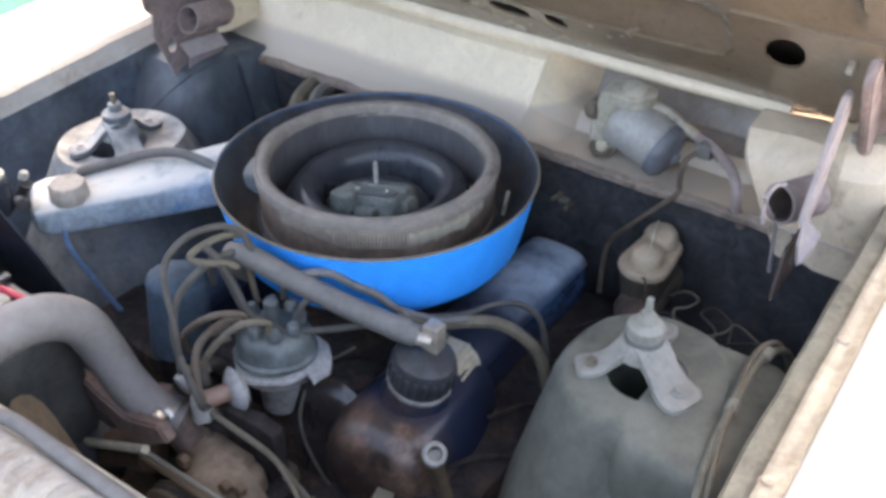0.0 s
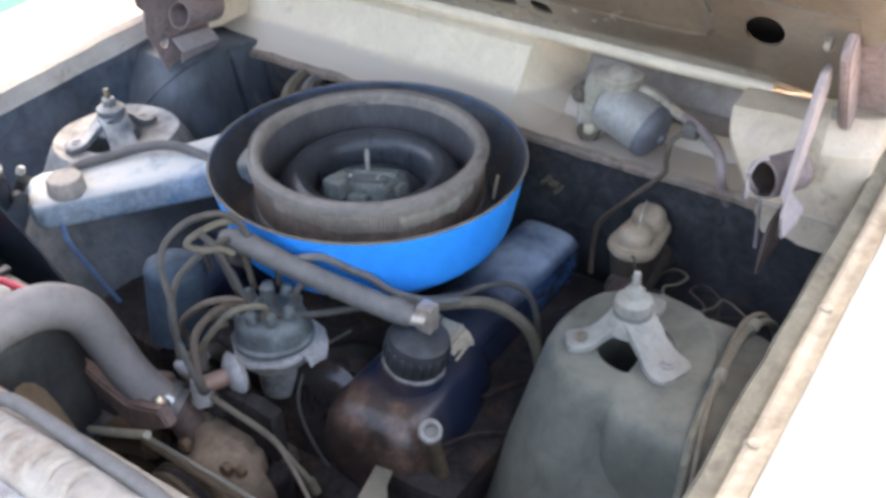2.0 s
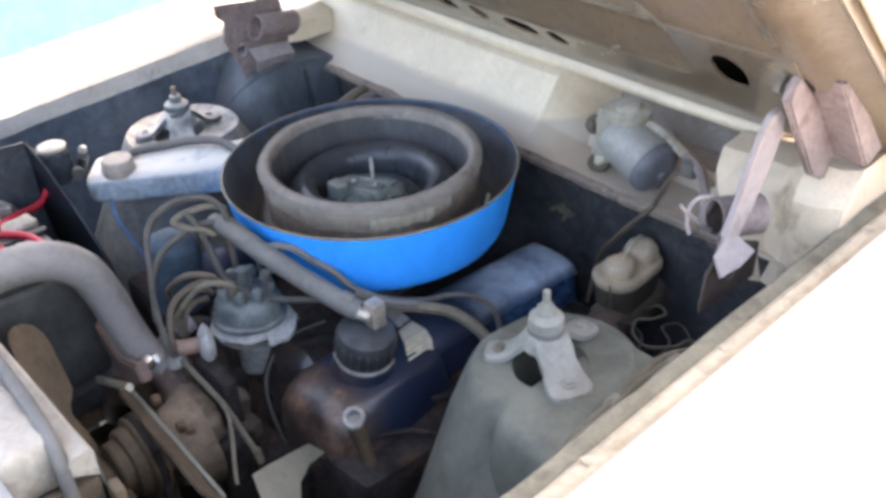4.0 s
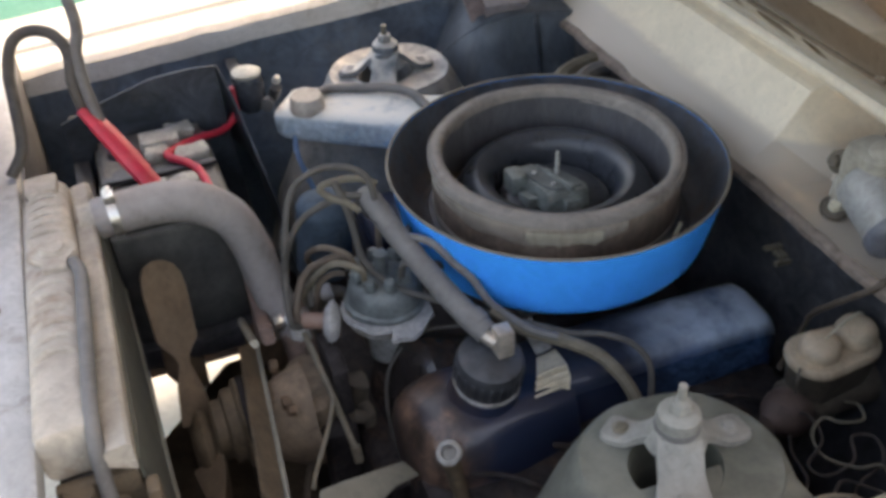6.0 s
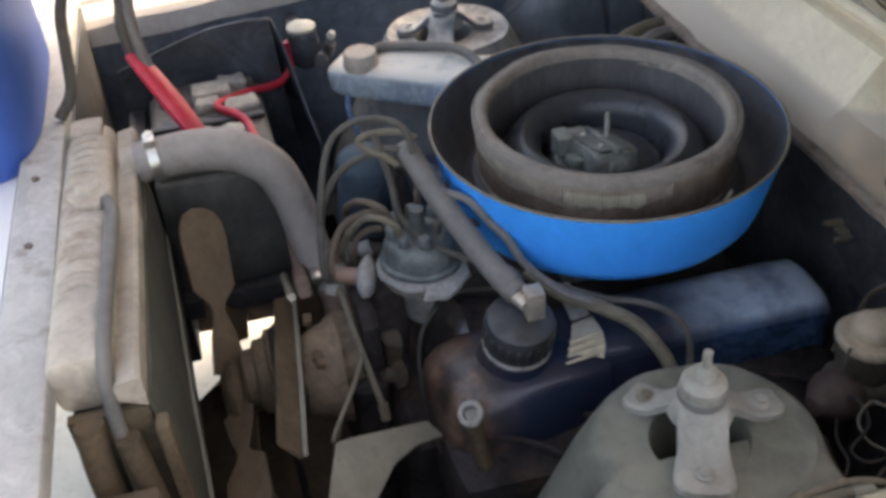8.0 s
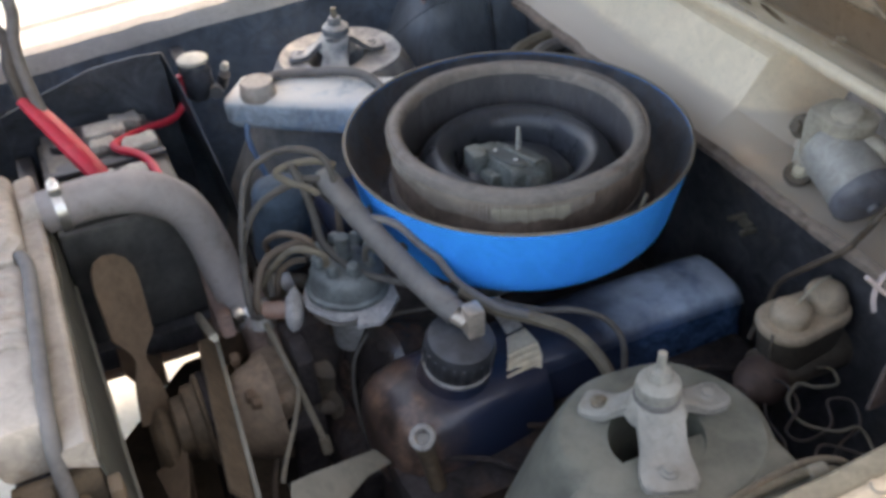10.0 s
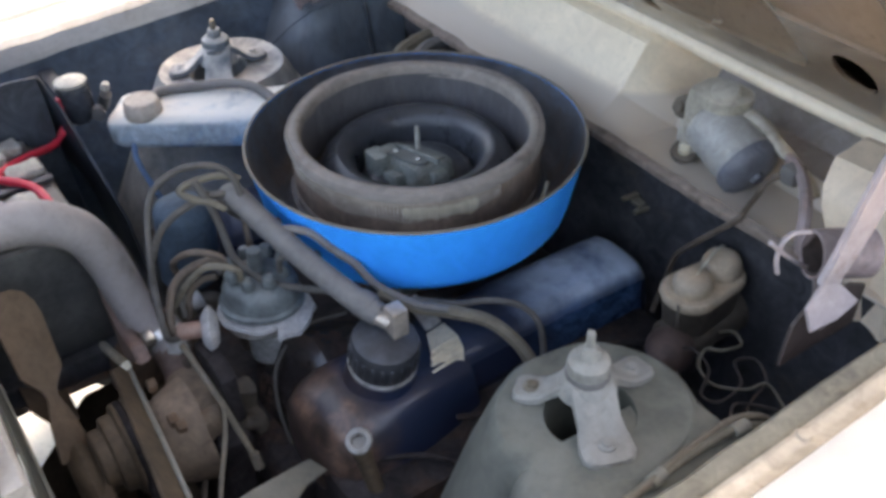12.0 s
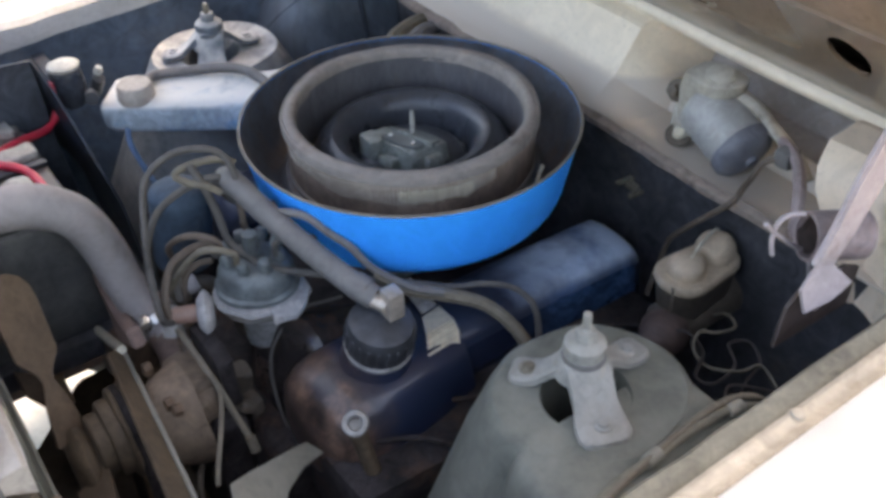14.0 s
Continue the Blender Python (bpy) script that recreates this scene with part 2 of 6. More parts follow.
M = dict(
    white=mat("white_fender_paint", (0.82, 0.815, 0.79), 0.35, vary=0.02, scale=6, bump=0.015, coat=0.3, specks=0.06),
    flange=mat("dirty_flange_paint", (0.40, 0.350, 0.275), 0.6, vary=0.25, scale=14, dust=0.3, dust_col=(0.46, 0.40, 0.31), second=(0.22, 0.175, 0.125), second_amt=0.30, second_scale=20),
    flange_far=mat("chalky_flange_paint", (0.56, 0.55, 0.53), 0.6, vary=0.10, scale=14, dust=0.3, second=(0.3, 0.26, 0.22), second_amt=0.15, second_scale=22),
    apron=mat("navy_apron_paint", (0.050, 0.080, 0.120), 0.5, vary=0.45, scale=10, dust=0.45, dust_col=(0.23, 0.275, 0.32), second=(0.10, 0.12, 0.145), second_amt=0.3),
    # browner and darker below the crease of the bulge, by height
    cowl=mat("cream_cowl_paint", (0.73, 0.61, 0.455), 0.27, vary=0.08, scale=9, dust=0.30, dust_col=(0.66, 0.575, 0.455), second=(0.42, 0.33, 0.24), second_amt=0.14, second_scale=13, axis_tint=(2, -0.012, -0.021, (0.54, 0.465, 0.385), 0.012)),
    firewall=mat("black_firewall", (0.054, 0.054, 0.060), 0.42, vary=0.5, scale=12, dust=0.2, dust_col=(0.15, 0.138, 0.128), second=(0.095, 0.076, 0.064), second_amt=0.22),
    hood=mat("hood_inner_paint", (0.165, 0.122, 0.088), 0.24, vary=0.10, scale=5, second=(0.20, 0.150, 0.108), second_amt=0.12, second_scale=4, bump=0.02, coat=0.3, grain=90),
    hood_edge=mat("hood_edge_paint", (0.72, 0.615, 0.485), 0.35, vary=0.08, scale=10, dust=0.2, dust_col=(0.62, 0.53, 0.42), bump=0.06),
    # dark brown that stands in for the shade inside holes and hollows
    hole=mat("hollow_shade", (0.13, 0.100, 0.080), 0.8, vary=0.2, bump=0.0),
    blue=mat("blue_air_cleaner_paint", (0.0, 0.345, 1.0), 0.42, vary=0.05, scale=9, second=(0.0, 0.34, 0.86), second_amt=0.10, second_scale=26, bump=0.03, spec=0.12, specks=0.2),
    rimmetal=mat("worn_rim_metal", (0.16, 0.145, 0.125), 0.45, metal=0.3, vary=0.25, scale=30, dust=0.3),
    pan_in=mat("pan_inside_dark", (0.052, 0.078, 0.112), 0.36, vary=0.4, scale=14, dust=0.45, dust_col=(0.19, 0.14, 0.105), second=(0.115, 0.078, 0.058), second_amt=0.38, second_scale=10),
    filt_rub=mat("filter_rubber", (0.21, 0.185, 0.17), 0.75, vary=0.2, scale=18, dust=0.35, dust_col=(0.34, 0.295, 0.26), second=(0.13, 0.098, 0.082), second_amt=0.3, second_scale=16),
    filt_media=mat("filter_media", (0.225, 0.158, 0.12), 0.75, vary=0.3, scale=16, dust=0.2, second=(0.26, 0.20, 0.155), second_amt=0.30, second_scale=14, stretch=(1, 1, 0.6)),
    filt_mesh=mat("filter_mesh_wire", (0.47, 0.41, 0.35), 0.5, metal=0.2, vary=0.3, scale=25),
    filt_in=mat("filter_inside", (0.098, 0.096, 0.104), 0.5, vary=0.22, scale=26, second=(0.115, 0.10, 0.092), second_amt=0.25, second_scale=30, stretch=(1, 1, 0.35)),
    carb=mat("carburettor_alloy", (0.25, 0.275, 0.26), 0.4, metal=0.3, vary=0.4, scale=35, dust=0.3, dust_col=(0.30, 0.32, 0.29)),
    horn=mat("black_throat", (0.040, 0.046, 0.058), 0.24, vary=0.3, scale=20, dust=0.15, dust_col=(0.11, 0.115, 0.12)),
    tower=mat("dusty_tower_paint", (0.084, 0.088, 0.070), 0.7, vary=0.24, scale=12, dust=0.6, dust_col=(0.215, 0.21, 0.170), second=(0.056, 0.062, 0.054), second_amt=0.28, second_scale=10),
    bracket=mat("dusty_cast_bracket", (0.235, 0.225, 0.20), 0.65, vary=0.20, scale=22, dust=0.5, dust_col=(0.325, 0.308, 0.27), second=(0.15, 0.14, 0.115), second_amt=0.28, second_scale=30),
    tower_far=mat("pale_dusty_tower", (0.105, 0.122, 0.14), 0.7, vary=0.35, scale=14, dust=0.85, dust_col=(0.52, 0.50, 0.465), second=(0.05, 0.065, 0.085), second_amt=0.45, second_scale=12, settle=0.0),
    bolt=mat("dull_bolt_steel", (0.23, 0.20, 0.15), 0.5, metal=0.5, vary=0.3, scale=60, dust=0.3),
    hose=mat("dusty_rubber_hose", (0.27, 0.242, 0.230), 0.85, vary=0.10, scale=16, dust=0.5, dust_col=(0.42, 0.385, 0.365), second=(0.19, 0.165, 0.152), second_amt=0.2, second_scale=20),
    hose_dark=mat("grey_breather_hose", (0.125, 0.118, 0.112), 0.65, vary=0.2, scale=20, dust=0.4, dust_col=(0.24, 0.225, 0.21)),
    wire=mat("dusty_black_wire", (0.062, 0.056, 0.050), 0.7, vary=0.2, scale=30, dust=0.45, dust_col=(0.155, 0.138, 0.118)),
    wire_brown=mat("brown_dusty_wire", (0.115, 0.082, 0.060), 0.7, vary=0.25, scale=30, dust=0.35, dust_col=(0.20, 0.165, 0.128)),
    wire_tan=mat("tan_loom", (0.150, 0.126, 0.090), 0.75, vary=0.25, scale=30, dust=0.35, dust_col=(0.21, 0.185, 0.145)),
    # the top dust's blue cast also paints in the reflected sky
    black=mat("black_plastic", (0.030, 0.031, 0.034), 0.35, vary=0.3, scale=24, dust=0.22, dust_col=(0.17, 0.18, 0.20)),
    brass=mat("tarnished_fitting", (0.55, 0.47, 0.39), 0.35, metal=0.6, vary=0.2, scale=60, dust=0.35, dust_col=(0.55, 0.49, 0.43)),
    nipple=mat("brown_plastic", (0.30, 0.17, 0.13), 0.5, vary=0.2, scale=50, dust=0.2),
    # blackened towards the front: oil, plus the air cleaner pan's shade painted in
    vc_blue=mat("dark_blue_engine_paint", (0.030, 0.070, 0.145), 0.25, vary=0.5, scale=9, dust=1.0, dust_col=(0.37, 0.46, 0.56), second=(0.014, 0.032, 0.068), second_amt=0.36, second_scale=8, bump=0.1, coat=0.35, settle=0.25, axis_tint=(0, 0.09, 0.00, (0.018, 0.026, 0.050), 0.16)),
    vc_rust=mat("oily_rusted_cover", (0.060, 0.040, 0.033), 0.34, vary=0.45, scale=14, second=(0.19, 0.108, 0.072), second_amt=0.38, second_scale=10, coat=0.25, bump=0.15, axis_tint=(0, -0.242, -0.200, (0.013, 0.021, 0.046), 0.10)),
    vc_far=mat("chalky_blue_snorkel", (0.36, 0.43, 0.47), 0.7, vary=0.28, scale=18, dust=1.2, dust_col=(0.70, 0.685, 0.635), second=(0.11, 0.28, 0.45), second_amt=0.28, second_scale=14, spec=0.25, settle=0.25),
    alloy=mat("corroded_alloy", (0.30, 0.295, 0.285), 0.55, metal=0.2, vary=0.4, scale=28, dust=0.35, second=(0.13, 0.10, 0.08), second_amt=0.3, second_scale=24),
    dist=mat("dusty_distributor_cap", (0.10, 0.118, 0.120), 0.3, vary=0.4, scale=24, dust=0.4, dust_col=(0.25, 0.27, 0.26), second=(0.055, 0.06, 0.062), second_amt=0.35, second_scale=30),
    block=mat("oily_engine_block", (0.031, 0.026, 0.026), 0.72, vary=0.55, scale=16, dust=0.06, dust_col=(0.040, 0.030, 0.026), second=(0.060, 0.034, 0.023), second_amt=0.34, second_scale=14, spec=0.25, bump=0.5),
    rust=mat("rusty_iron", (0.125, 0.074, 0.042), 0.75, vary=0.4, scale=18, dust=0.2, dust_col=(0.17, 0.115, 0.075), second=(0.045, 0.030, 0.022), second_amt=0.42),
    brownmetal=mat("brown_grimy_metal", (0.105, 0.072, 0.043), 0.7, vary=0.35, scale=16, dust=0.22, dust_col=(0.17, 0.130, 0.088), second=(0.050, 0.037, 0.025), second_amt=0.36),
    rad=mat("whitish_radiator_tank", (0.40, 0.345, 0.285), 0.7, vary=0.22, scale=20, dust=0.4, dust_col=(0.53, 0.485, 0.42), second=(0.26, 0.18, 0.125), second_amt=0.30, second_scale=14),
    core=mat("radiator_side_olive", (0.066, 0.066, 0.051), 0.7, vary=0.25, scale=14, dust=0.3, dust_col=(0.20, 0.195, 0.15)),
    support=mat("pale_support_paint", (0.42, 0.42, 0.41), 0.55, vary=0.2, scale=14, dust=0.35, dust_col=(0.46, 0.44, 0.41), second=(0.2, 0.16, 0.13), second_amt=0.2, second_scale=20),
    steel=mat("bright_clamp_steel", (0.62, 0.60, 0.56), 0.3, metal=0.85, vary=0.2, scale=50),
    red=mat("red_plastic", (0.62, 0.020, 0.055), 0.42, vary=0.12, scale=30, dust=0.1, bump=0.05),
    hinge=mat("mauve_brown_hinge", (0.255, 0.192, 0.19), 0.55, vary=0.28, scale=20, dust=0.3, dust_col=(0.36, 0.31, 0.305), second=(0.15, 0.088, 0.072), second_amt=0.26, second_scale=18),
    wiper=mat("grey_wiper_motor", (0.33, 0.325, 0.31), 0.42, metal=0.1, vary=0.2, scale=18, dust=0.25, dust_col=(0.36, 0.34, 0.31), second=(0.19, 0.175, 0.155), second_amt=0.22, spec=0.6),
    wiperarm=mat("dusty_motor_gearbox", (0.37, 0.335, 0.275), 0.55, vary=0.25, scale=22, dust=0.4, dust_col=(0.47, 0.43, 0.365), second=(0.17, 0.14, 0.105), second_amt=0.28, second_scale=30),
    cream_cap=mat("yellowed_plastic_cap", (0.50, 0.385, 0.265), 0.5, vary=0.18, scale=24, dust=0.35, dust_col=(0.55, 0.455, 0.35), second=(0.26, 0.175, 0.115), second_amt=0.2, second_scale=30),
    mc=mat("grimy_cylinder_iron", (0.10, 0.078, 0.058), 0.6, vary=0.3, scale=20, dust=0.25, dust_col=(0.2, 0.17, 0.14)),
    clip=mat("pale_metal_clip", (0.66, 0.60, 0.46), 0.4, metal=0.2, vary=0.15, scale=60),
    barrel=mat("blue_barrel_plastic", (0.025, 0.11, 0.46), 0.45, vary=0.1, scale=4, dust=0.1, bump=0.03),
    ground=mat("pale_dry_ground", (0.56, 0.54, 0.50), 0.9, vary=0.12, scale=2.0, second=(0.45, 0.42, 0.37), second_amt=0.3, second_scale=1.2, bump=0.4, grain=40),
    green=mat("green_painted_wall", (0.16, 0.42, 0.33), 0.7, vary=0.12, scale=2.5, second=(0.22, 0.50, 0.41), second_amt=0.3, second_scale=1.5, bump=0.05),
    battery=mat("grimy_battery_case", (0.045, 0.045, 0.045), 0.5, vary=0.3, scale=20, dust=0.45, dust_col=(0.30, 0.29, 0.26)),
    lead=mat("corroded_lead", (0.40, 0.39, 0.35), 0.6, metal=0.2, vary=0.35, scale=40, dust=0.3, dust_col=(0.5, 0.48, 0.42)),
    tyre=mat("tyre_rubber", (0.02, 0.02, 0.02), 0.85, vary=0.3, scale=20, dust=0.2),
    plate=mat("olive_grey_plate", (0.215, 0.205, 0.165), 0.65, vary=0.18, scale=16, dust=0.4, dust_col=(0.29, 0.27, 0.22)),
)
M["gutter"] = mat("olive_gutter_grime", (0.150, 0.138, 0.100), 0.75, vary=0.4, scale=18, dust=0.4, dust_col=(0.235, 0.215, 0.165), second=(0.065, 0.062, 0.050), second_amt=0.34, second_scale=20)
M["boot"] = mat("perished_brown_rubber", (0.10, 0.062, 0.050), 0.7, vary=0.3, scale=20, dust=0.3, dust_col=(0.17, 0.12, 0.10))
M["duct"] = mat("dusty_blue_grey_duct", (0.068, 0.086, 0.108), 0.55, vary=0.4, scale=8, dust=0.4, dust_col=(0.22, 0.24, 0.255), second=(0.23, 0.23, 0.22), second_amt=0.24, second_scale=8, stretch=(1, 1, 0.5))
M["pale_plate"] = mat("dusty_mauve_plate", (0.345, 0.295, 0.30), 0.65, vary=0.15, scale=20, dust=0.3, dust_col=(0.41, 0.365, 0.36), second=(0.22, 0.15, 0.125), second_amt=0.2, second_scale=22)
M["panel"] = mat("dark_slate_panel", (0.056, 0.068, 0.082), 0.45, vary=0.4, scale=10, second=(0.10, 0.105, 0.11), second_amt=0.25, spec=0.35)
M["blue_pipe"] = mat("blue_painted_pipe", (0.12, 0.24, 0.42), 0.5, vary=0.25, scale=20, dust=0.3, dust_col=(0.35, 0.42, 0.48))
M["coil"] = mat("blue_grey_coil", (0.052, 0.080, 0.110), 0.7, vary=0.25, scale=18, spec=0.2, dust=0.05, dust_col=(0.14, 0.17, 0.19), second=(0.07, 0.09, 0.11), second_amt=0.25)
# cowl paint darkened for the hood's shade as well as for stains
M["recess"] = mat("shaded_stained_recess", (0.285, 0.255, 0.235), 0.34, vary=0.25, scale=9, dust=0.25, dust_col=(0.34, 0.31, 0.285), second=(0.36, 0.35, 0.36), second_amt=0.26, second_scale=6)
M["corner"] = mat("stained_cream_paint", (0.74, 0.595, 0.45), 0.4, vary=0.10, scale=10, dust=0.2, dust_col=(0.62, 0.52, 0.41), second=(0.40, 0.29, 0.19), second_amt=0.2, second_scale=12)
M["dark_wire"] = mat("dark_brown_wire", (0.050, 0.038, 0.034), 0.6, vary=0.3, scale=30, dust=0.2, dust_col=(0.13, 0.105, 0.09))
M["pink_rust"] = mat("pinkish_rusted_pipe", (0.20, 0.13, 0.105), 0.8, vary=0.3, scale=20, dust=0.3, dust_col=(0.28, 0.21, 0.18), second=(0.10, 0.07, 0.055), second_amt=0.3)
M["drum"] = mat("glossy_oil_black", (0.038, 0.031, 0.029), 0.22, vary=0.4, scale=12, second=(0.085, 0.056, 0.044), second_amt=0.32, second_scale=12, coat=0.3)
M["lip"] = mat("rusty_lip", (0.21, 0.155, 0.125), 0.65, vary=0.35, scale=20, dust=0.4, dust_col=(0.36, 0.30, 0.25), second=(0.085, 0.052, 0.04), second_amt=0.32, second_scale=16)
M["tan_cast"] = mat("tan_brown_casting", (0.185, 0.130, 0.088), 0.75, vary=0.35, scale=18, dust=0.3, dust_col=(0.25, 0.185, 0.13), second=(0.085, 0.056, 0.038), second_amt=0.34)
M["motor_end"] = mat("blue_black_motor_end", (0.125, 0.13, 0.155), 0.36, vary=0.25, scale=20, dust=0.2, dust_col=(0.2, 0.195, 0.19))
# dark copy of the hinge colour: shade painted on the near plate and bore
M["hinge_dark"] = mat("shaded_brown_hinge", (0.075, 0.052, 0.046), 0.6, vary=0.35, scale=18, dust=0.25, dust_col=(0.13, 0.105, 0.09), second=(0.04, 0.028, 0.025), second_amt=0.35)
M["white_alloy"] = mat("chalky_white_alloy", (0.42, 0.41, 0.40), 0.6, vary=0.3, scale=34, dust=0.4, dust_col=(0.47, 0.45, 0.42), second=(0.17, 0.14, 0.12), second_amt=0.25, second_scale=30)
M["fan"] = mat("grimy_fan_blade", (0.140, 0.095, 0.060), 0.7, vary=0.25, scale=16, dust=0.3, dust_col=(0.21, 0.155, 0.108))


# ---- mesh helpers ----
def thing(name, at, label, category, group="", kind=""):
    ob = new(name)
    ob.location = at
    ob.empty_display_size = 0.05
    ob["origin"] = tuple(at)
    return tagged(ob, label, category, group, kind)


def part(name, bm, material, parent, label="", smooth=40):
    """Links bm, whose places are the world's, as one mesh under a thing or a part."""
    at = Vector(parent["origin"]) if parent else Vector((0, 0, 0))
    bmesh.ops.translate(bm, verts=bm.verts, vec=-at)
    bmesh.ops.recalc_face_normals(bm, faces=bm.faces)
    me = bpy.data.meshes.new(name)
    if smooth:
        for f in bm.faces:
            f.smooth = True
        for e in bm.edges:
            if len(e.link_faces) == 2 and e.calc_face_angle(0) > radians(smooth):
                e.smooth = False
    bm.to_mesh(me)
    bm.free()
    me.materials.append(material)
    ob = new(name, me)
    if parent:
        ob.parent = parent
    ob["origin"] = tuple(at)
    return tagged(ob, label)


def solid(name, bm, material, label, category, kind="", group="", smooth=40):
    """A thing of one mesh."""
    lo = Vector((min(v.co.x for v in bm.verts), min(v.co.y for v in bm.verts), min(v.co.z for v in bm.verts)))
    hi = Vector((max(v.co.x for v in bm.verts), max(v.co.y for v in bm.verts), max(v.co.z for v in bm.verts)))
    at = Vector(((lo.x + hi.x) / 2, (lo.y + hi.y) / 2, lo.z))
    bmesh.ops.translate(bm, verts=bm.verts, vec=-at)
    ob = part(name, bm, material, None, "", smooth)
    ob.location = at
    ob["origin"] = tuple(at)
    return tagged(ob, label, category, group, kind)


def merge(*bms):
    out = bmesh.new()
    for b in bms:
        me = bpy.data.meshes.new("tmp")
        b.to_mesh(me)
        b.free()
        out.from_mesh(me)
        bpy.data.meshes.remove(me)
    return out


def moved(bm, m):
    bmesh.ops.transform(bm, matrix=m, verts=bm.verts)
    return bm


def box(lo, hi, bev=0.004, seg=2):
    bm = bmesh.new()
    c = [(a + b) / 2 for a, b in zip(lo, hi)]
    s = [abs(b - a) for a, b in zip(lo, hi)]
    bmesh.ops.create_cube(bm, size=1.0, matrix=Matrix.LocRotScale(c, None, s))
    if bev:
        bmesh.ops.bevel(bm, geom=bm.edges[:] + bm.verts[:], offset=min(bev, 0.45 * min(s)), segments=seg, affect="EDGES", profile=0.6)
    return bm


def axis_matrix(at, direction):
    return Matrix.Translation(at) @ Vector(direction).to_track_quat("Z", "X").to_matrix().to_4x4()


def lathe(profile, at=(0, 0, 0), direction=(0, 0, 1), seg=48, wobble=0.0, closed=True):
    """Turns (radius, height) pairs round an axis."""
    bm = bmesh.new()
    rings = []
    for r, h in profile:
        if r < 1e-6:
            rings.append([bm.verts.new((0, 0, h))])
        else:
            rings.append([bm.verts.new((r * (1 + wobble * math.sin(3 * a + 9 * h)) * math.cos(a), r * (1 + wobble * math.sin(3 * a + 9 * h)) * math.sin(a), h))
                          for a in (2 * math.pi * i / seg for i in range(seg))])
    for a, b in zip(rings, rings[1:]):
        for i in range(seg):
            j = (i + 1) % seg
            if len(a) == 1 and len(b) == 1:
                continue
            if len(a) == 1:
                bm.faces.new((a[0], b[i], b[j]))
            elif len(b) == 1:
                bm.faces.new((a[i], a[j], b[0]))
            else:
                bm.faces.new((a[i], a[j], b[j], b[i]))
    return moved(bm, axis_matrix(at, direction))


def smooth_path(points, n=10):
    pts = [Vector(p) for p in points]
    pts = [2 * pts[0] - pts[1]] + pts + [2 * pts[-1] - pts[-2]]
    out = []
    for p0, p1, p2, p3 in zip(pts, pts[1:], pts[2:], pts[3:]):
        for k in range(n):
            t = k / n
            out.append(0.5 * (2 * p1 + (p2 - p0) * t + (2 * p0 - 5 * p1 + 4 * p2 - p3) * t * t + (3 * p1 - p0 - 3 * p2 + p3) * t ** 3))
    out.append(pts[-2])
    return out


def tube(points, r, seg=12, n=8, smooth=True, flat=1.0):
    """A round (or flattened) tube along points; r may be a list, one for each point."""
    path = smooth_path(points, n) if smooth else [Vector(p) for p in points]
    k = len(path)
    if isinstance(r, (list, tuple)):
        radii = [float(np.interp(i / (k - 1) * (len(r) - 1), range(len(r)), r)) for i in range(k)]
    else:
        radii = [r] * k
    bm = bmesh.new()
    rings = []
    side = None
    for i, p in enumerate(path):
        d = (path[min(i + 1, k - 1)] - path[max(i - 1, 0)]).normalized()
        if side is None:
            side = d.cross(Vector((0.13, 0.21, 0.97))).normalized()
        side = (side - d * side.dot(d)).normalized()
        up = d.cross(side)
        rings.append([bm.verts.new(p + radii[i] * (math.cos(a) * side + flat * math.sin(a) * up)) for a in (2 * math.pi * j / seg for j in range(seg))])
    for a, b in zip(rings, rings[1:]):
        for i in range(seg):
            j = (i + 1) % seg
            bm.faces.new((a[i], a[j], b[j], b[i]))
    bm.faces.new(rings[0])
    bm.faces.new(rings[-1][::-1])
    return bm


def loft(sections, cap=True):
    """Skins equal-length loops of points."""
    bm = bmesh.new()
    rings = [[bm.verts.new(p) for p in s] for s in sections]
    n = len(rings[0])
    for a, b in zip(rings, rings[1:]):
        for i in range(n):
            j = (i + 1) % n
            bm.faces.new((a[i], a[j], b[j], b[i]))
    if cap:
        bm.faces.new(rings[0])
        bm.faces.new(rings[-1])
    return bm


def strip(profile_a, profile_b, thick=0.0, cuts=1):
    """A sheet between two open lines of equal length, thickened along its normals."""
    bm = bmesh.new()
    rows = []
    for k in range(cuts + 1):
        t = k / cuts
        rows.append([bm.verts.new(Vector(a).lerp(Vector(b), t)) for a, b in zip(profile_a, profile_b)])
    for a, b in zip(rows, rows[1:]):
        for i in range(len(a) - 1):
            bm.faces.new((a[i], a[i + 1], b[i + 1], b[i]))
    if thick:
        bmesh.ops.recalc_face_normals(bm, faces=bm.faces)
        bmesh.ops.solidify(bm, geom=bm.faces[:], thickness=thick)
    return bm


def prism(outline, depth_vec, bev=0.0):
    """A flat outline, pushed along depth_vec."""
    bm = bmesh.new()
    f = bm.faces.new([bm.verts.new(p) for p in outline])
    r = bmesh.ops.extrude_face_region(bm, geom=[f])
    bmesh.ops.translate(bm, verts=[g for g in r["geom"] if isinstance(g, bmesh.types.BMVert)], vec=depth_vec)
    if bev:
        bmesh.ops.recalc_face_normals(bm, faces=bm.faces)
        bmesh.ops.bevel(bm, geom=bm.edges[:], offset=bev, segments=2, affect="EDGES")
    return bm


def oval(cx, cy, rx, ry, z, n=40, p=2.0, turn=0.0):
    out = []
    for i in range(n):
        a = 2 * math.pi * i / n
        ca, sa = math.cos(a), math.sin(a)
        x = rx * math.copysign(abs(ca) ** (2 / p), ca)
        y = ry * math.copysign(abs(sa) ** (2 / p), sa)
        out.append((cx + x * math.cos(turn) - y * math.sin(turn), cy + x * math.sin(turn) + y * math.cos(turn), z))
    return out


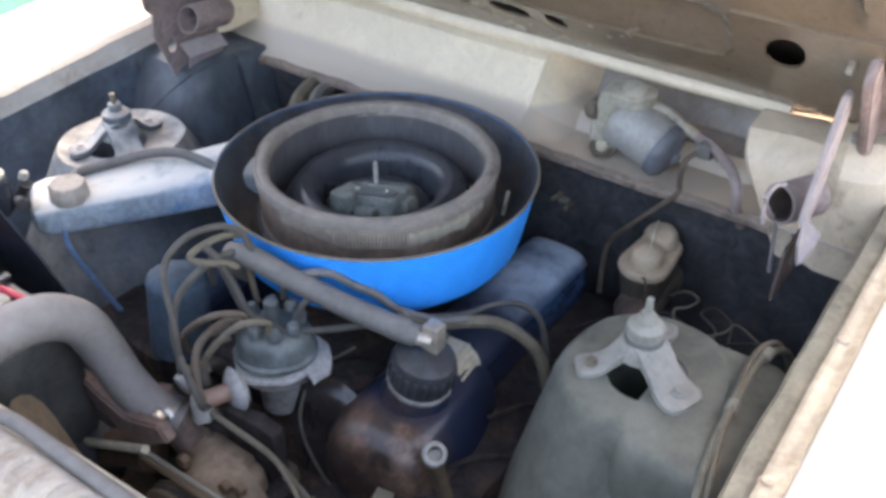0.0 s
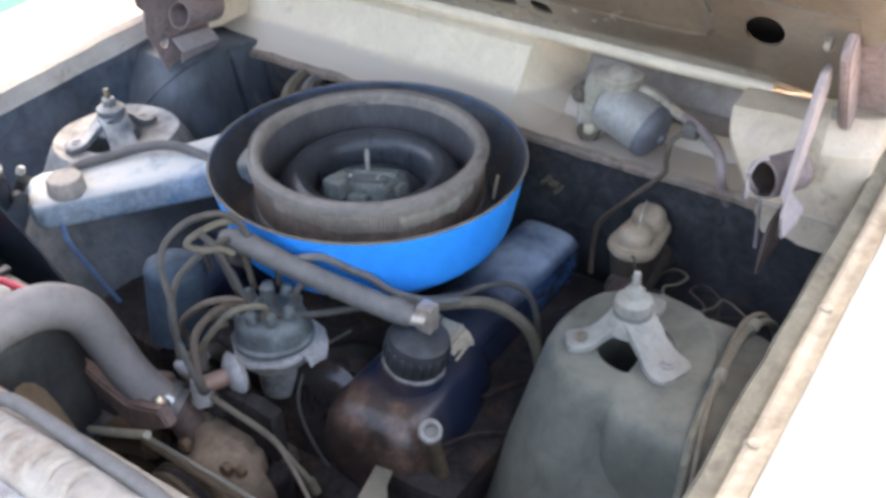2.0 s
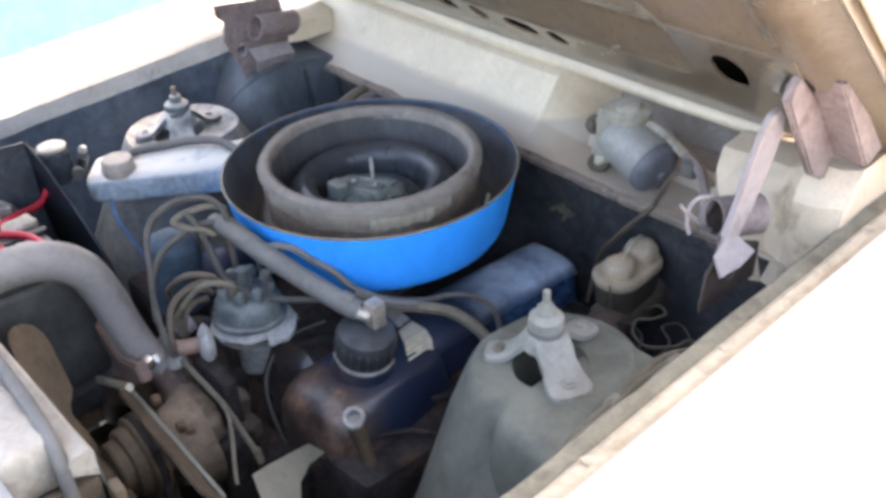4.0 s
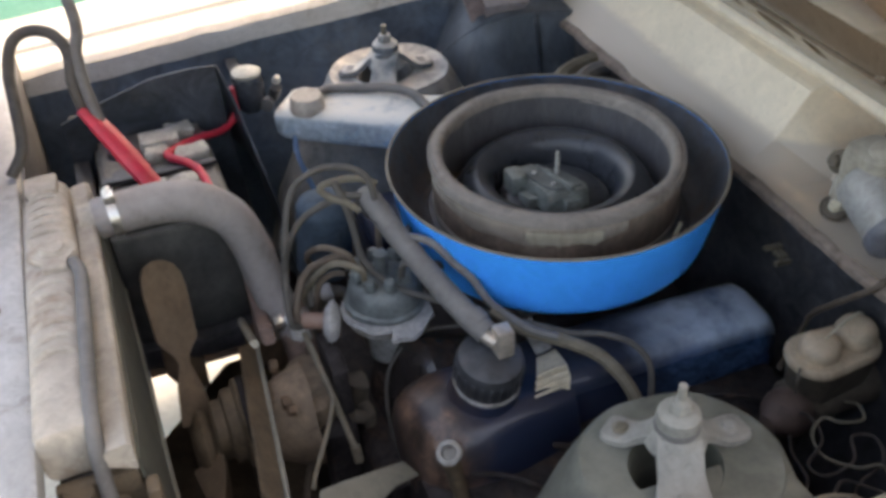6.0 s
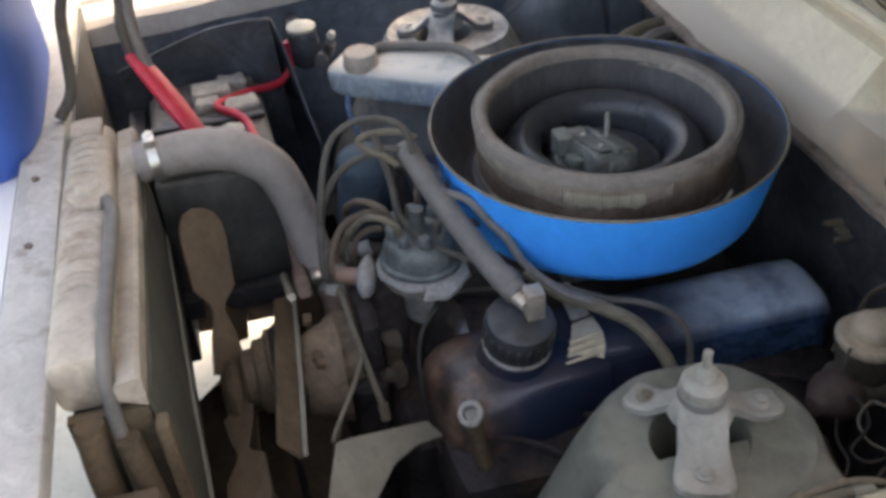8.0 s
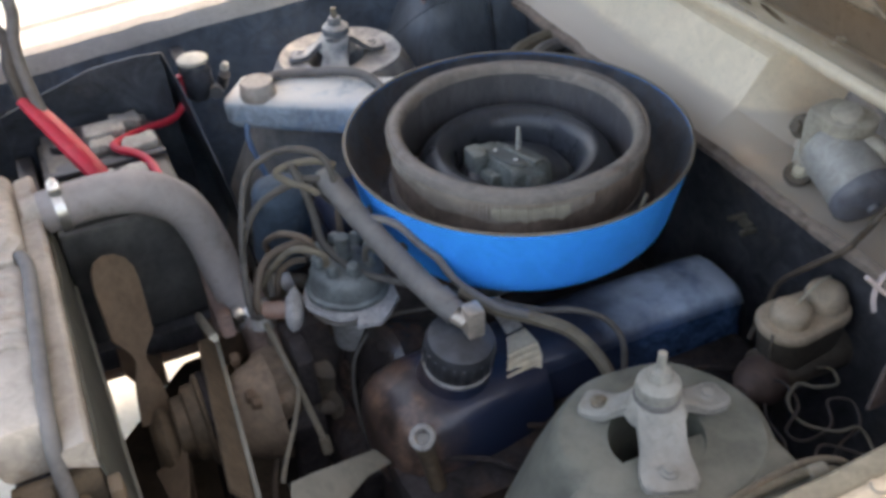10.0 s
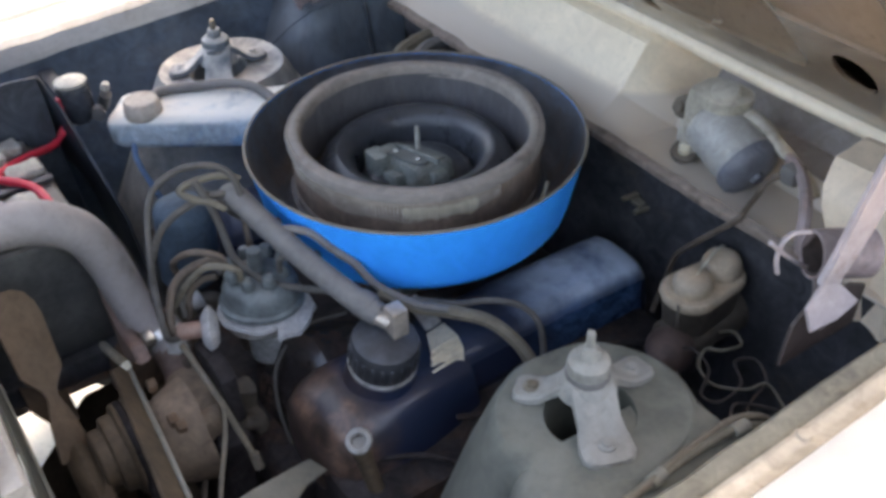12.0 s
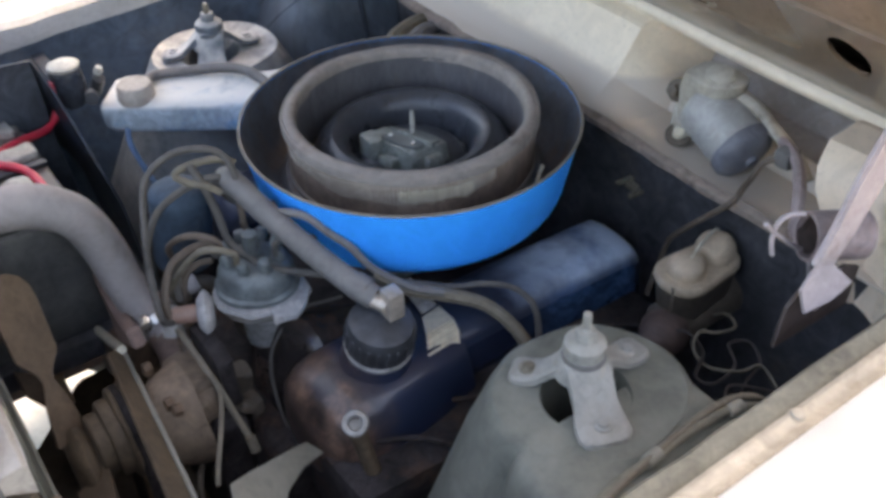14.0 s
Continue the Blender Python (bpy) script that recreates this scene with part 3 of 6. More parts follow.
def hexagon(at, direction, r, h):
    return lathe([(0, 0), (r, 0), (r, h * 0.85), (r * 0.85, h), (0, h)], at, direction, seg=6)


def rumple(bm, amount, scale, seed=0.0):
    """Small dents, so that no sheet is dead flat."""
    for v in bm.verts:
        q = v.co * scale + Vector((seed, seed * 0.7, 0))
        v.co += Vector((noise.noise(q), noise.noise(q + Vector((7, 3, 1))), noise.noise(q + Vector((2, 9, 5))))) * amount
    return bm


def fine(bm, cuts):
    bmesh.ops.subdivide_edges(bm, edges=bm.edges[:], cuts=cuts, use_grid_fill=True)
    return bm


GROUND = -0.92


def rise(x):
    """The fenders' lips rise towards the windscreen."""
    return 0.06 * x

from mathutils.geometry import delaunay_2d_cdt


def inside(p, loop):
    odd = False
    for (x0, y0), (x1, y1) in zip(loop, loop[1:] + loop[:1]):
        if (y0 > p[1]) != (y1 > p[1]) and p[0] < x0 + (p[1] - y0) / (y1 - y0) * (x1 - x0):
            odd = not odd
    return odd


def plate(outer, holes, thick, m):
    """A sheet with holes cut through it, from 2D outlines, placed by m."""
    pts, edges = [], []
    for loop in (outer, *holes):
        k = len(pts)
        pts += [Vector((p[0], p[1])) for p in loop]
        edges += [(k + i, k + (i + 1) % len(loop)) for i in range(len(loop))]
    co, _, tris, _, _, _ = delaunay_2d_cdt(pts, edges, [], 0, 1e-6)
    bm = bmesh.new()
    vs = [bm.verts.new((p[0], p[1], 0)) for p in co]
    for t in tris:
        c = sum((co[i] for i in t), Vector((0, 0))) / len(t)
        if inside(c, list(outer)) and not any(inside(c, list(h)) for h in holes):
            bm.faces.new([vs[i] for i in t])
    r = bmesh.ops.extrude_face_region(bm, geom=bm.faces[:])
    bmesh.ops.translate(bm, verts=[g for g in r["geom"] if isinstance(g, bmesh.types.BMVert)], vec=(0, 0, thick))
    return moved(bm, m)


def ring2(cx, cy, rx, ry=None, n=20, p=2.0):
    return [(x, y) for x, y, _ in oval(cx, cy, rx, ry or rx, 0, n, p)]


# ---- ground and surroundings ----
bm = bmesh.new()
bmesh.ops.create_grid(bm, x_segments=120, y_segments=120, size=60.0)
for v in bm.verts:
    v.co.z = GROUND + 0.012 * noise.noise(v.co * 0.8)
solid("ground", bm, M["ground"], "pale dry bare ground around the car", "ground", "structure")

wall = thing("wall_far", (0, 2.6, GROUND), "green painted garden wall behind the car", "wall", kind="structure")
for k in range(14):
    part("panel", rumple(fine(box((-7 + k * 1.0, 2.60 + 0.01 * (k % 2), GROUND - 0.05), (-6.004 + k * 1.0, 2.72, 0.28), 0.01), 1), 0.008, 1.3, k), M["green"], wall)

# ---- car body ----
body = thing("car_body", (0, 0, GROUND), "old white car body with a dusty open engine bay", "car")


XS = [-1.0, -0.8, -0.6, -0.4, -0.2, 0.0, 0.2, 0.4, 0.55]
for side, fl in ((-1, "flange"), (1, "flange_far")):
    secs = []
    for x in XS:
        z = 0.004 + rise(x)
        yi = 0.648 if side < 0 else 0.668
        secs.append([(x, side * yi, z + 0.012), (x, side * (yi + 0.003), z + 0.022), (x, side * (yi + 0.02), z + 0.030), (x, side * 0.73, z + 0.034), (x, side * 0.80, z + 0.026), (x, side * 0.845, z + 0.006),
                     (x, side * 0.875, z - 0.04), (x, side * 0.885, z - 0.12), (x, side * 0.89, z - 0.35), (x, side * 0.86, z - 0.62)])
    bm = bmesh.new()
    rows = [[bm.verts.new(p) for p in s] for s in secs]
    for a, b in zip(rows, rows[1:]):
        for i in range(len(a) - 1):
            bm.faces.new((a[i], a[i + 1], b[i + 1], b[i]))
    bmesh.ops.solidify(bm, geom=bm.faces[:], thickness=0.003)
    f = part("fender", bm, M["white"], body, "white painted front fender")
    # flange bolted to the apron
    yo = 0.647 if side < 0 else 0.667
    yg = 0.622 if side < 0 else 0.606
    g = [[(x, side * 0.597, 0.004 + rise(x) - 0.028), (x, side * 0.597, 0.004 + rise(x) + 0.004), (x, side * 0.601, 0.004 + rise(x) + 0.008), (x, side * (yg - 0.004), 0.004 + rise(x) + 0.004), (x, side * yg, 0.004 + rise(x) + 0.005)] for x in XS]
    bm = bmesh.new()
    rows = [[bm.verts.new(p) for p in s] for s in g]
    for p, q in zip(rows, rows[1:]):
        for i in range(len(p) - 1):
            bm.faces.new((p[i], p[i + 1], q[i + 1], q[i]))
    bmesh.ops.subdivide_edges(bm, edges=bm.edges[:], cuts=4, use_grid_fill=True)
    rumple(bm, 0.0036, 26, side)
    bmesh.ops.solidify(bm, geom=bm.faces[:], thickness=0.003)
    part("gutter", bm, M["gutter"] if side < 0 else M["flange_far"], body, "grimy olive rain gutter" if side < 0 else "chalky grey rain gutter")
    a = [[(x, side * yg, 0.004 + rise(x) + 0.004), (x, side * (yg + 0.001), 0.004 + rise(x) + 0.010), (x, side * (yg + 0.006), 0.004 + rise(x) + 0.012), (x, side * (yo - 0.01), 0.004 + rise(x) + 0.010),
          (x, side * yo, 0.004 + rise(x) + 0.013)] for x in XS]
    bm = bmesh.new()
    rows = [[bm.verts.new(p) for p in s] for s in a]
    for p, q in zip(rows, rows[1:]):
        for i in range(len(p) - 1):
            bm.faces.new((p[i], p[i + 1], q[i + 1], q[i]))
    bmesh.ops.subdivide_edges(bm, edges=bm.edges[:], cuts=3, use_grid_fill=True)
    rumple(bm, 0.0015, 16, side)
    bmesh.ops.solidify(bm, geom=bm.faces[:], thickness=0.003)
    flange = part("flange", bm, M[fl], body, "dirty cream bolt flange" if side < 0 else "chalky grey bolt flange")
    for x in (-0.55, -0.234, -0.016, 0.28):
        z = 0.012 + rise(x)
        part("flange_bolt", merge(lathe([(0, 0), (0.009, 0), (0.009, 0.002), (0, 0.002)], (x, side * 0.630, z), seg=16), lathe([(0, 0), (0.0075, 0), (0.006, 0.004), (0, 0.005)], (x, side * 0.630, z + 0.0015), seg=14)), M[fl], flange)
    # apron: the inner wing below the flange
    lo = -0.55
    cols = []
    for i in range(25):
        x = -0.72 + i * 0.045
        low = lo if x > -0.33 else -0.50
        bulge = 0.10 * math.exp(-((x + 0.09) / 0.16) ** 2)
        cols.append([(x, side * 0.599, -0.018 + rise(x)), (x, side * 0.594, -0.08), (x, side * (0.588 - 0.3 * bulge), -0.16), (x, side * (0.575 - bulge), -0.27), (x, side * (0.56 - bulge), -0.40 if low < -0.5 else -0.34), (x, side * (0.55 - bulge), low)])
    bm = bmesh.new()
    rows = [[bm.verts.new(p) for p in s] for s in cols]
    for p, q in zip(rows, rows[1:]):
        for i in range(len(p) - 1):
            bm.faces.new((p[i], p[i + 1], q[i + 1], q[i]))
    bmesh.ops.subdivide_edges(bm, edges=bm.edges[:], cuts=1, use_grid_fill=True)
    rumple(bm, 0.003, 9, side)
    bmesh.ops.solidify(bm, geom=bm.faces[:], thickness=0.003)
    part("apron", bm, M["apron"] if side > 0 else M["firewall"], body, "dark navy inner wing panel" if side > 0 else "black grimy inner wing panel")

# shock towers
def tower(side, material, label):
    cy = -0.452 if side < 0 else 0.438
    cx = -0.082
    secs = []
    for z, rx, ry, dx, dy, p in ((-0.62, 0.26, 0.22, -0.02, 0.04, 2.3), (-0.42, 0.225, 0.195, -0.015, 0.03, 2.3), (-0.30, 0.200, 0.172, -0.014, 0.02, 2.2), (-0.20, 0.164, 0.142, -0.008, 0.012, 2.1), (-0.13, 0.132, 0.118, -0.004, 0.004, 2.1),
                                 (-0.092, 0.114, 0.104, -0.004, 0.0, 2.1), (-0.074, 0.106, 0.096, -0.004, 0, 2.1), (-0.067, 0.098, 0.089, -0.004, 0, 2.1), (-0.066, 0.078, 0.072, -0.006, 0, 2.0), (-0.066, 0.047, 0.044, -0.012, 0.002, 2.0), (-0.072, 0.044, 0.041, -0.012, 0.002, 2.0), (-0.16, 0.050, 0.048, 0, 0, 2.0), (-0.30, 0.055, 0.052, 0, 0, 2.0)):
        if side > 0 and 0.06 < rx < 0.10 and z > -0.08:
            z += 0.006 if rx > 0.08 else -0.004
        secs.append(oval(cx + dx, cy + side * dy, rx, ry, z, 56, p))
    t = part("shock_tower", rumple(loft(secs, cap=True), 0.0025, 20, side), material, body, label)
    if side < 0:
        # the boxed shelf that ties the tower to the wing
        part("deck", rumple(loft([oval(-0.110, -0.536, 0.140, 0.076, -0.36, 64, 7), oval(-0.106, -0.533, 0.126, 0.071, -0.20, 64, 7), oval(-0.100, -0.530, 0.116, 0.068, -0.112, 64, 7), oval(-0.099, -0.528, 0.112, 0.067, -0.086, 64, 6.5), oval(-0.098, -0.527, 0.107, 0.064, -0.074, 64, 6), oval(-0.097, -0.524, 0.098, 0.058, -0.0685, 64, 5.5), oval(-0.095, -0.518, 0.050, 0.034, -0.0665, 64, 3)]), 0.0040, 20, 2.0), material, t, "boxed shelf between the tower and the wing")
    return t


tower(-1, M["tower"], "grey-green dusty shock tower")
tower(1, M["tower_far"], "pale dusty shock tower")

# cowl: sloping cream panel, bulge, lip
def cowl_profile(y, bulge):
    if bulge:
        return [(0.245, y, -0.050), (0.266, y, -0.040), (0.297, y, -0.017), (0.301, y, -0.013), (0.320, y, 0.014), (0.341, y, 0.043), (0.346, y, 0.046), (0.395, y, 0.058)]
    return [(0.250, y, -0.052), (0.284, y, -0.059), (0.352, y, -0.064), (0.362, y, -0.046), (0.372, y, -0.036), (0.420, y, -0.030), (0.440, y, 0.010), (0.430, y, 0.050)]


ys = [0.58, 0.50, 0.40, 0.30, 0.20, 0.10, 0.0, -0.050, -0.062]
cols = [cowl_profile(y, True) for y in ys] + [cowl_profile(-0.118, False)] + [cowl_profile(y, False) for y in (-0.15, -0.20, -0.27, -0.34, -0.42, -0.50, -0.58)]
bm = bmesh.new()
rows = [[bm.verts.new(p) for p in s] for s in cols]
for p, q in zip(rows, rows[1:]):
    for i in range(len(p) - 1):
        if i < 4 or p[0].co.y > -0.117:
            bm.faces.new((p[i], p[i + 1], q[i + 1], q[i]))
bmesh.ops.delete(bm, geom=[v for v in bm.verts if not v.link_faces], context="VERTS")
bmesh.ops.subdivide_edges(bm, edges=bm.edges[:], cuts=2, use_grid_fill=True)
rumple(bm, 0.0012, 12)
bmesh.ops.solidify(bm, geom=bm.faces[:], thickness=0.003)
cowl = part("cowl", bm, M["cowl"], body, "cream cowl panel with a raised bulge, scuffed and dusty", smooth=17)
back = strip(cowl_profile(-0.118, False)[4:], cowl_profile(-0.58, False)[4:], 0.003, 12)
part("recess_back", rumple(back, 0.0015, 12), M["recess"], cowl, "brown-grey back of the recess, stains and hood shade in its paint")
bm = strip([(0.246, 0.56, -0.0475), (0.241, 0.56, -0.0485), (0.2365, 0.56, -0.051), (0.236, 0.56, -0.056), (0.241, 0.56, -0.058)], [(0.252, -0.47, -0.0475), (0.247, -0.47, -0.0485), (0.2425, -0.47, -0.051), (0.242, -0.47, -0.056), (0.247, -0.47, -0.058)], 0.002, 40)
part("lip", rumple(bm, 0.0032, 28), M["lip"], cowl, "rusty brown folded sealing lip")
bm = strip([(0.262, 0.60, -0.056), (0.27, 0.60, -0.15), (0.262, 0.60, -0.30), (0.20, 0.60, -0.45), (0.12, 0.60, -0.62)], [(0.268, -0.60, -0.058), (0.275, -0.60, -0.15), (0.265, -0.60, -0.30), (0.20, -0.60, -0.45), (0.12, -0.60, -0.62)], 0.003, 24)
part("firewall", rumple(bm, 0.003, 8), M["firewall"], body, "black grimy firewall")
# panel behind the cowl, below the windscreen
part("scuttle", box((0.398, -0.62, 0.052), (0.62, 0.62, 0.075), 0.006), M["cowl"], body)
# corner panels under the hinges: the cowl's boxed ends
def corner():
    secs = []
    for y, dx, dz in ((-0.386, 0.012, -0.010), (-0.392, 0.0, 0.0), (-0.44, -0.002, 0.004), (-0.475, 0.0, 0.006), (-0.500, 0.006, 0.0), (-0.520, 0.0, 0.012), (-0.535, -0.008, 0.026), (-0.575, -0.008, 0.030), (-0.600, 0.0, 0.036)):
        loop = [(0.262, -0.10), (0.262, -0.03), (0.266, 0.015), (0.276, 0.034), (0.300, 0.056), (0.345, 0.062), (0.392, 0.050), (0.392, -0.10)]
        # the inner end slants outwards towards its foot
        lean = max(0.0, 1 - (-0.386 - y) / 0.12)
        secs.append([(x + dx, y - lean * (0.012 + 0.55 * max(0.0, 0.050 - z) * (1 if x < 0.35 else 0.3)), z + (dz if z > -0.05 else 0)) for x, z in loop])
    return rumple(fine(loft(secs), 1), 0.003, 22, -1)


part("corner_panel", corner(), M["corner"], body, "cream folded corner panel under the hinge", smooth=24)
part("corner_panel", rumple(loft([oval(0.265, 0.565, 0.07, 0.055, -0.01, 24, 3), oval(0.265, 0.565, 0.06, 0.048, 0.025, 24, 3), oval(0.27, 0.57, 0.045, 0.03, 0.040, 24, 2.5)]), 0.003, 20, 1), M["cowl"], body, "cream folded corner panel under the hinge")

# radiator support and nose
part("radiator_support", rumple(fine(box((-0.706, -0.66, -0.012), (-0.655, 0.66, 0.022), 0.006, 2), 3), 0.002, 10), M["support"], body, "pale scuffed radiator support bar")
for y in (0.07, -0.064):
    part("bolt_hole", lathe([(0, 0), (0.0045, 0), (0.0045, 0.0035), (0, 0.004)], (-0.684, y, 0.0205), seg=14), M["hole"], body, "dark bolt hole in the support bar")
part("support_face", box((-0.662, -0.62, -0.50), (-0.650, -0.42, 0.0), 0.004), M["brownmetal"], body)
part("baffle", rumple(fine(box((-0.66, -0.62, -0.075), (-0.578, -0.358, -0.060), 0.004), 2), 0.003, 12), M["brownmetal"], body)
part("baffle", box((-0.60, -0.40, -0.50), (-0.585, -0.36, -0.06), 0.004), M["brownmetal"], body)
part("radiator_shelf", box((-0.70, -0.62, -0.53), (-0.62, 0.40, -0.505), 0.006), M["block"], body)
part("support_face", box((-0.662, 0.12, -0.50), (-0.650, 0.62, 0.0), 0.004), M["firewall"], body)
part("nose_panel", strip([(-0.715, -0.80, 0.0), (-0.80, -0.80, -0.006), (-0.93, -0.80, -0.03), (-0.97, -0.80, -0.07), (-0.98, -0.80, -0.45)], [(-0.715, 0.80, 0.0), (-0.80, 0.80, -0.006), (-0.93, 0.80, -0.03), (-0.97, 0.80, -0.07), (-0.98, 0.80, -0.45)], 0.003, 8), M["white"], body, "white nose panel ahead of the radiator")
# chassis rails below
for side in (-1, 1):
    part("chassis_rail", box((-0.95, side * 0.42 - 0.04, -0.535), (0.6, side * 0.42 + 0.04, -0.39), 0.01), M["block"], body)
part("front_crossmember", prism([(-0.620, 0.150, -0.52), (-0.610, 0.165, -0.52), (-0.455, 0.330, -0.52), (-0.30, 0.34, -0.52), (-0.30, -0.46, -0.52), (-0.62, -0.46, -0.52)], (0, 0, 0.025), 0.004), M["brownmetal"], body, "grimy brown front crossmember")
part("crossmember", box((-0.30, -0.42, -0.66), (-0.12, 0.42, -0.56), 0.02), M["block"], body)
# rear of the car, out of view: cabin block and wheels carry the body
part("cabin", box((0.60, -0.86, -0.70), (2.2, 0.86, 0.06), 0.08, 3), M["white"], body)
part("roof", box((1.05, -0.62, 0.06), (2.1, 0.62, 0.48), 0.14, 4), M["white"], body)
for sx in (-0.15, 2.0):
    for side in (-1, 1):
        w = part("wheel", lathe([(0, -0.09), (0.17, -0.09), (0.19, -0.085), (0.30, -0.085), (0.32, -0.05), (0.32, 0.05), (0.30, 0.085), (0.19, 0.085), (0.17, 0.06), (0, 0.06)], (sx, side * 0.73, GROUND + 0.32), (0, side, 0)), M["tyre"], body, "black tyre")

# ---- hood ----
HOOD = 43.0
hood = thing("hood", (0.37, 0, 0.065), "open hood with a brown painted underside frame", "car hood")
hm = Matrix.Translation((0.37, 0, 0.063)) @ Matrix(((-math.cos(radians(HOOD)), 0, -math.sin(radians(HOOD)), 0), (0, -1, 0, 0), (math.sin(radians(HOOD)), 0, -math.cos(radians(HOOD)), 0), (0, 0, 0, 1)))
# local x: along the hood from its rear edge, y: to the near side, z: out of the underside


def hood_part(name, bm, material, label=""):
    return part(name, moved(bm, hm), material, hood, label)


L_H, W_H = 1.25, 0.655
hood_part("outer_skin", rumple(fine(box((-0.01, -W_H, -0.062), (L_H, W_H, -0.050), 0.004), 3), 0.004, 3), M["white"], "white painted outer skin")
hood_part("rear_rail", tube([(0.0, -0.60 + 0.06 * i, 0.004 + 0.001 * math.sin(i)) for i in range(18)] + [(0.0, 0.435, 0.003)], 0.0115, 14, 3), M["hood_edge"], "cream rolled rear edge")
hood_part("rear_web", box((0.0, -0.645, -0.050), (0.005, 0.645, -0.002), 0.001), M["hood"])
for side in (-1, 1):
    hood_part("side_web", box((0.0, side * 0.640 - 0.003, -0.050), (L_H - 0.03, side * 0.640 + 0.003, -0.024), 0.001), M["hood"])
# added sheet, dark in place of the shade behind slots and oval holes
hood_part("inner_sheet", box((0.0, -0.63, -0.049), (0.300, 0.63, -0.045), 0.001), M["hole"], "dark sheet standing in for the shade inside the hood")
# rear strip with slots, then a long pressed swelling
slots = []
for y0, y1 in ((-0.012, 0.056), (0.084, 0.116), (-0.185, -0.128), (-0.088, -0.056), (-0.42, -0.33)):
    slots.append(ring2(0.102, (y0 + y1) / 2, 0.022, (y1 - y0) / 2, 20, 2.6))
big = [(x, y) for x, y, _ in oval(0.200, 0.446, 0.049, 0.024, 0, 28, 2.1, radians(12))]
big_b = [(x, -y) for x, y in big]
hood_part("rear_strip", plate([(0.008, -0.56), (0.29, -0.56), (0.29, -0.39), (0.17, -0.378), (0.140, -0.36), (0.132, -0.33), (0.132, 0.33), (0.140, 0.36), (0.17, 0.378), (0.29, 0.39), (0.29, 0.56), (0.008, 0.56)], slots + [big, big_b], 0.004, Matrix.Translation((0, 0, -0.004))), M["hood"], "brown inner frame with slots and oval holes")

def ease(a, b, x):
    """0 below a, 1 above b, smooth between."""
    u = min(1.0, max(0.0, (x - a) / (b - a)))
    return u * u * (3 - 2 * u)


def pressing(s, y):
    """Height of the pressed inner panel: a trough behind the rear strip, a sunk field, and a rounded beam along each side."""
    y = abs(y)
    middle = 1 - ease(0.335, 0.392, y)
    trough = -0.036 * ease(0.125, 0.222, s) + 0.026 * ease(0.222, 0.252, s)
    field = -0.022 * ease(0.26, 0.50, s)
    corner = -0.034 * ease(0.285, 0.385, s)
    z = middle * (trough + field) + (1 - middle) * corner
    beam = ease(0.515, 0.545, y)
    z = z * (1 - beam)
    return z - 0.040 * ease(0.572, 0.648, y) - 0.004


bm = bmesh.new()
S_ROW = [0.008 + (0.60 - 0.008) * i / 74 for i in range(75)] + [0.62 + 0.05 * i for i in range(13)]
Y_ROW = [-0.648 + 1.296 * j / 108 for j in range(109)]
grid = [[bm.verts.new((s, y, pressing(s, y))) for y in Y_ROW] for s in S_ROW]
for i in range(len(S_ROW) - 1):
    for j in range(len(Y_ROW) - 1):
        s, y = S_ROW[i], abs((Y_ROW[j] + Y_ROW[j + 1]) / 2)
        if (s < 0.122 and y < 0.552) or (s < 0.275 and 0.395 < y < 0.552):
            continue
        bm.faces.new((grid[i][j], grid[i][j + 1], grid[i + 1][j + 1], grid[i + 1][j]))
bmesh.ops.delete(bm, geom=[v for v in bm.verts if not v.link_faces], context="VERTS")
rumple(bm, 0.0012, 7)
hood_part("inner_panel", bm, M["hood"], "brown pressed inner panel with a trough and side beams")
for side in (-1, 1):
    hood_part("panel_hole", lathe([(0, 0), (0.006, 0), (0.006, 0.002), (0, 0.002)], (0.42, side * 0.566, -0.004), (0, 0, 1), 14), M["hole"], "small dark hole")
    hood_part("edge_hem", tube([(0.0, side * 0.650, -0.042), (0.5, side * 0.652, -0.044), (L_H, side * 0.650, -0.042)], 0.009, 10, 6), M["hood_edge"], "pale folded side edge")
hood_part("front_beam", strip([(L_H - 0.16, -0.60, -0.03), (L_H - 0.15, -0.60, 0.0), (L_H - 0.02, -0.60, 0.0), (L_H - 0.01, -0.60, -0.03)], [(L_H - 0.16, 0.60, -0.03), (L_H - 0.15, 0.60, 0.0), (L_H - 0.02, 0.60, 0.0), (L_H - 0.01, 0.60, -0.03)], 0.003, 6), M["hood"])


# ---- hood hinges ----
def hinge(side):
    h = new("hood_hinge")
    h.parent = body
    h.location = Vector((0.11, side * 0.54, -0.02)) - Vector(body["origin"])
    h.empty_display_size = 0.05
    h["origin"] = (0.11, side * 0.54, -0.02)
    tagged(h, "mauve-brown steel hood hinge with a round spring barrel")
    y = side * (0.54 if side < 0 else 0.505)
    m = Matrix.Translation((0, y if side > 0 else -0.528, 0)) @ Matrix(((1, 0, 0, 0), (0, 0, -side, 0), (0, 1, 0, 0), (0, 0, 0, 1)))
    outline = [(0.090, -0.05), (0.205, -0.05), (0.208, 0.000), (0.180, 0.014), (0.112, 0.014), (0.096, 0.000)] if side < 0 else [(0.068, 0.10), (0.072, 0.0), (0.108, -0.060), (0.160, -0.055), (0.215, -0.020), (0.205, 0.09)]
    if side > 0:
        outline = [(0.046, 0.110), (0.050, 0.086), (0.062, 0.074), (0.056, 0.040), (0.074, 0.000), (0.088, -0.040), (0.108, -0.048), (0.136, -0.022), (0.186, -0.028), (0.194, 0.020), (0.183, 0.09)]
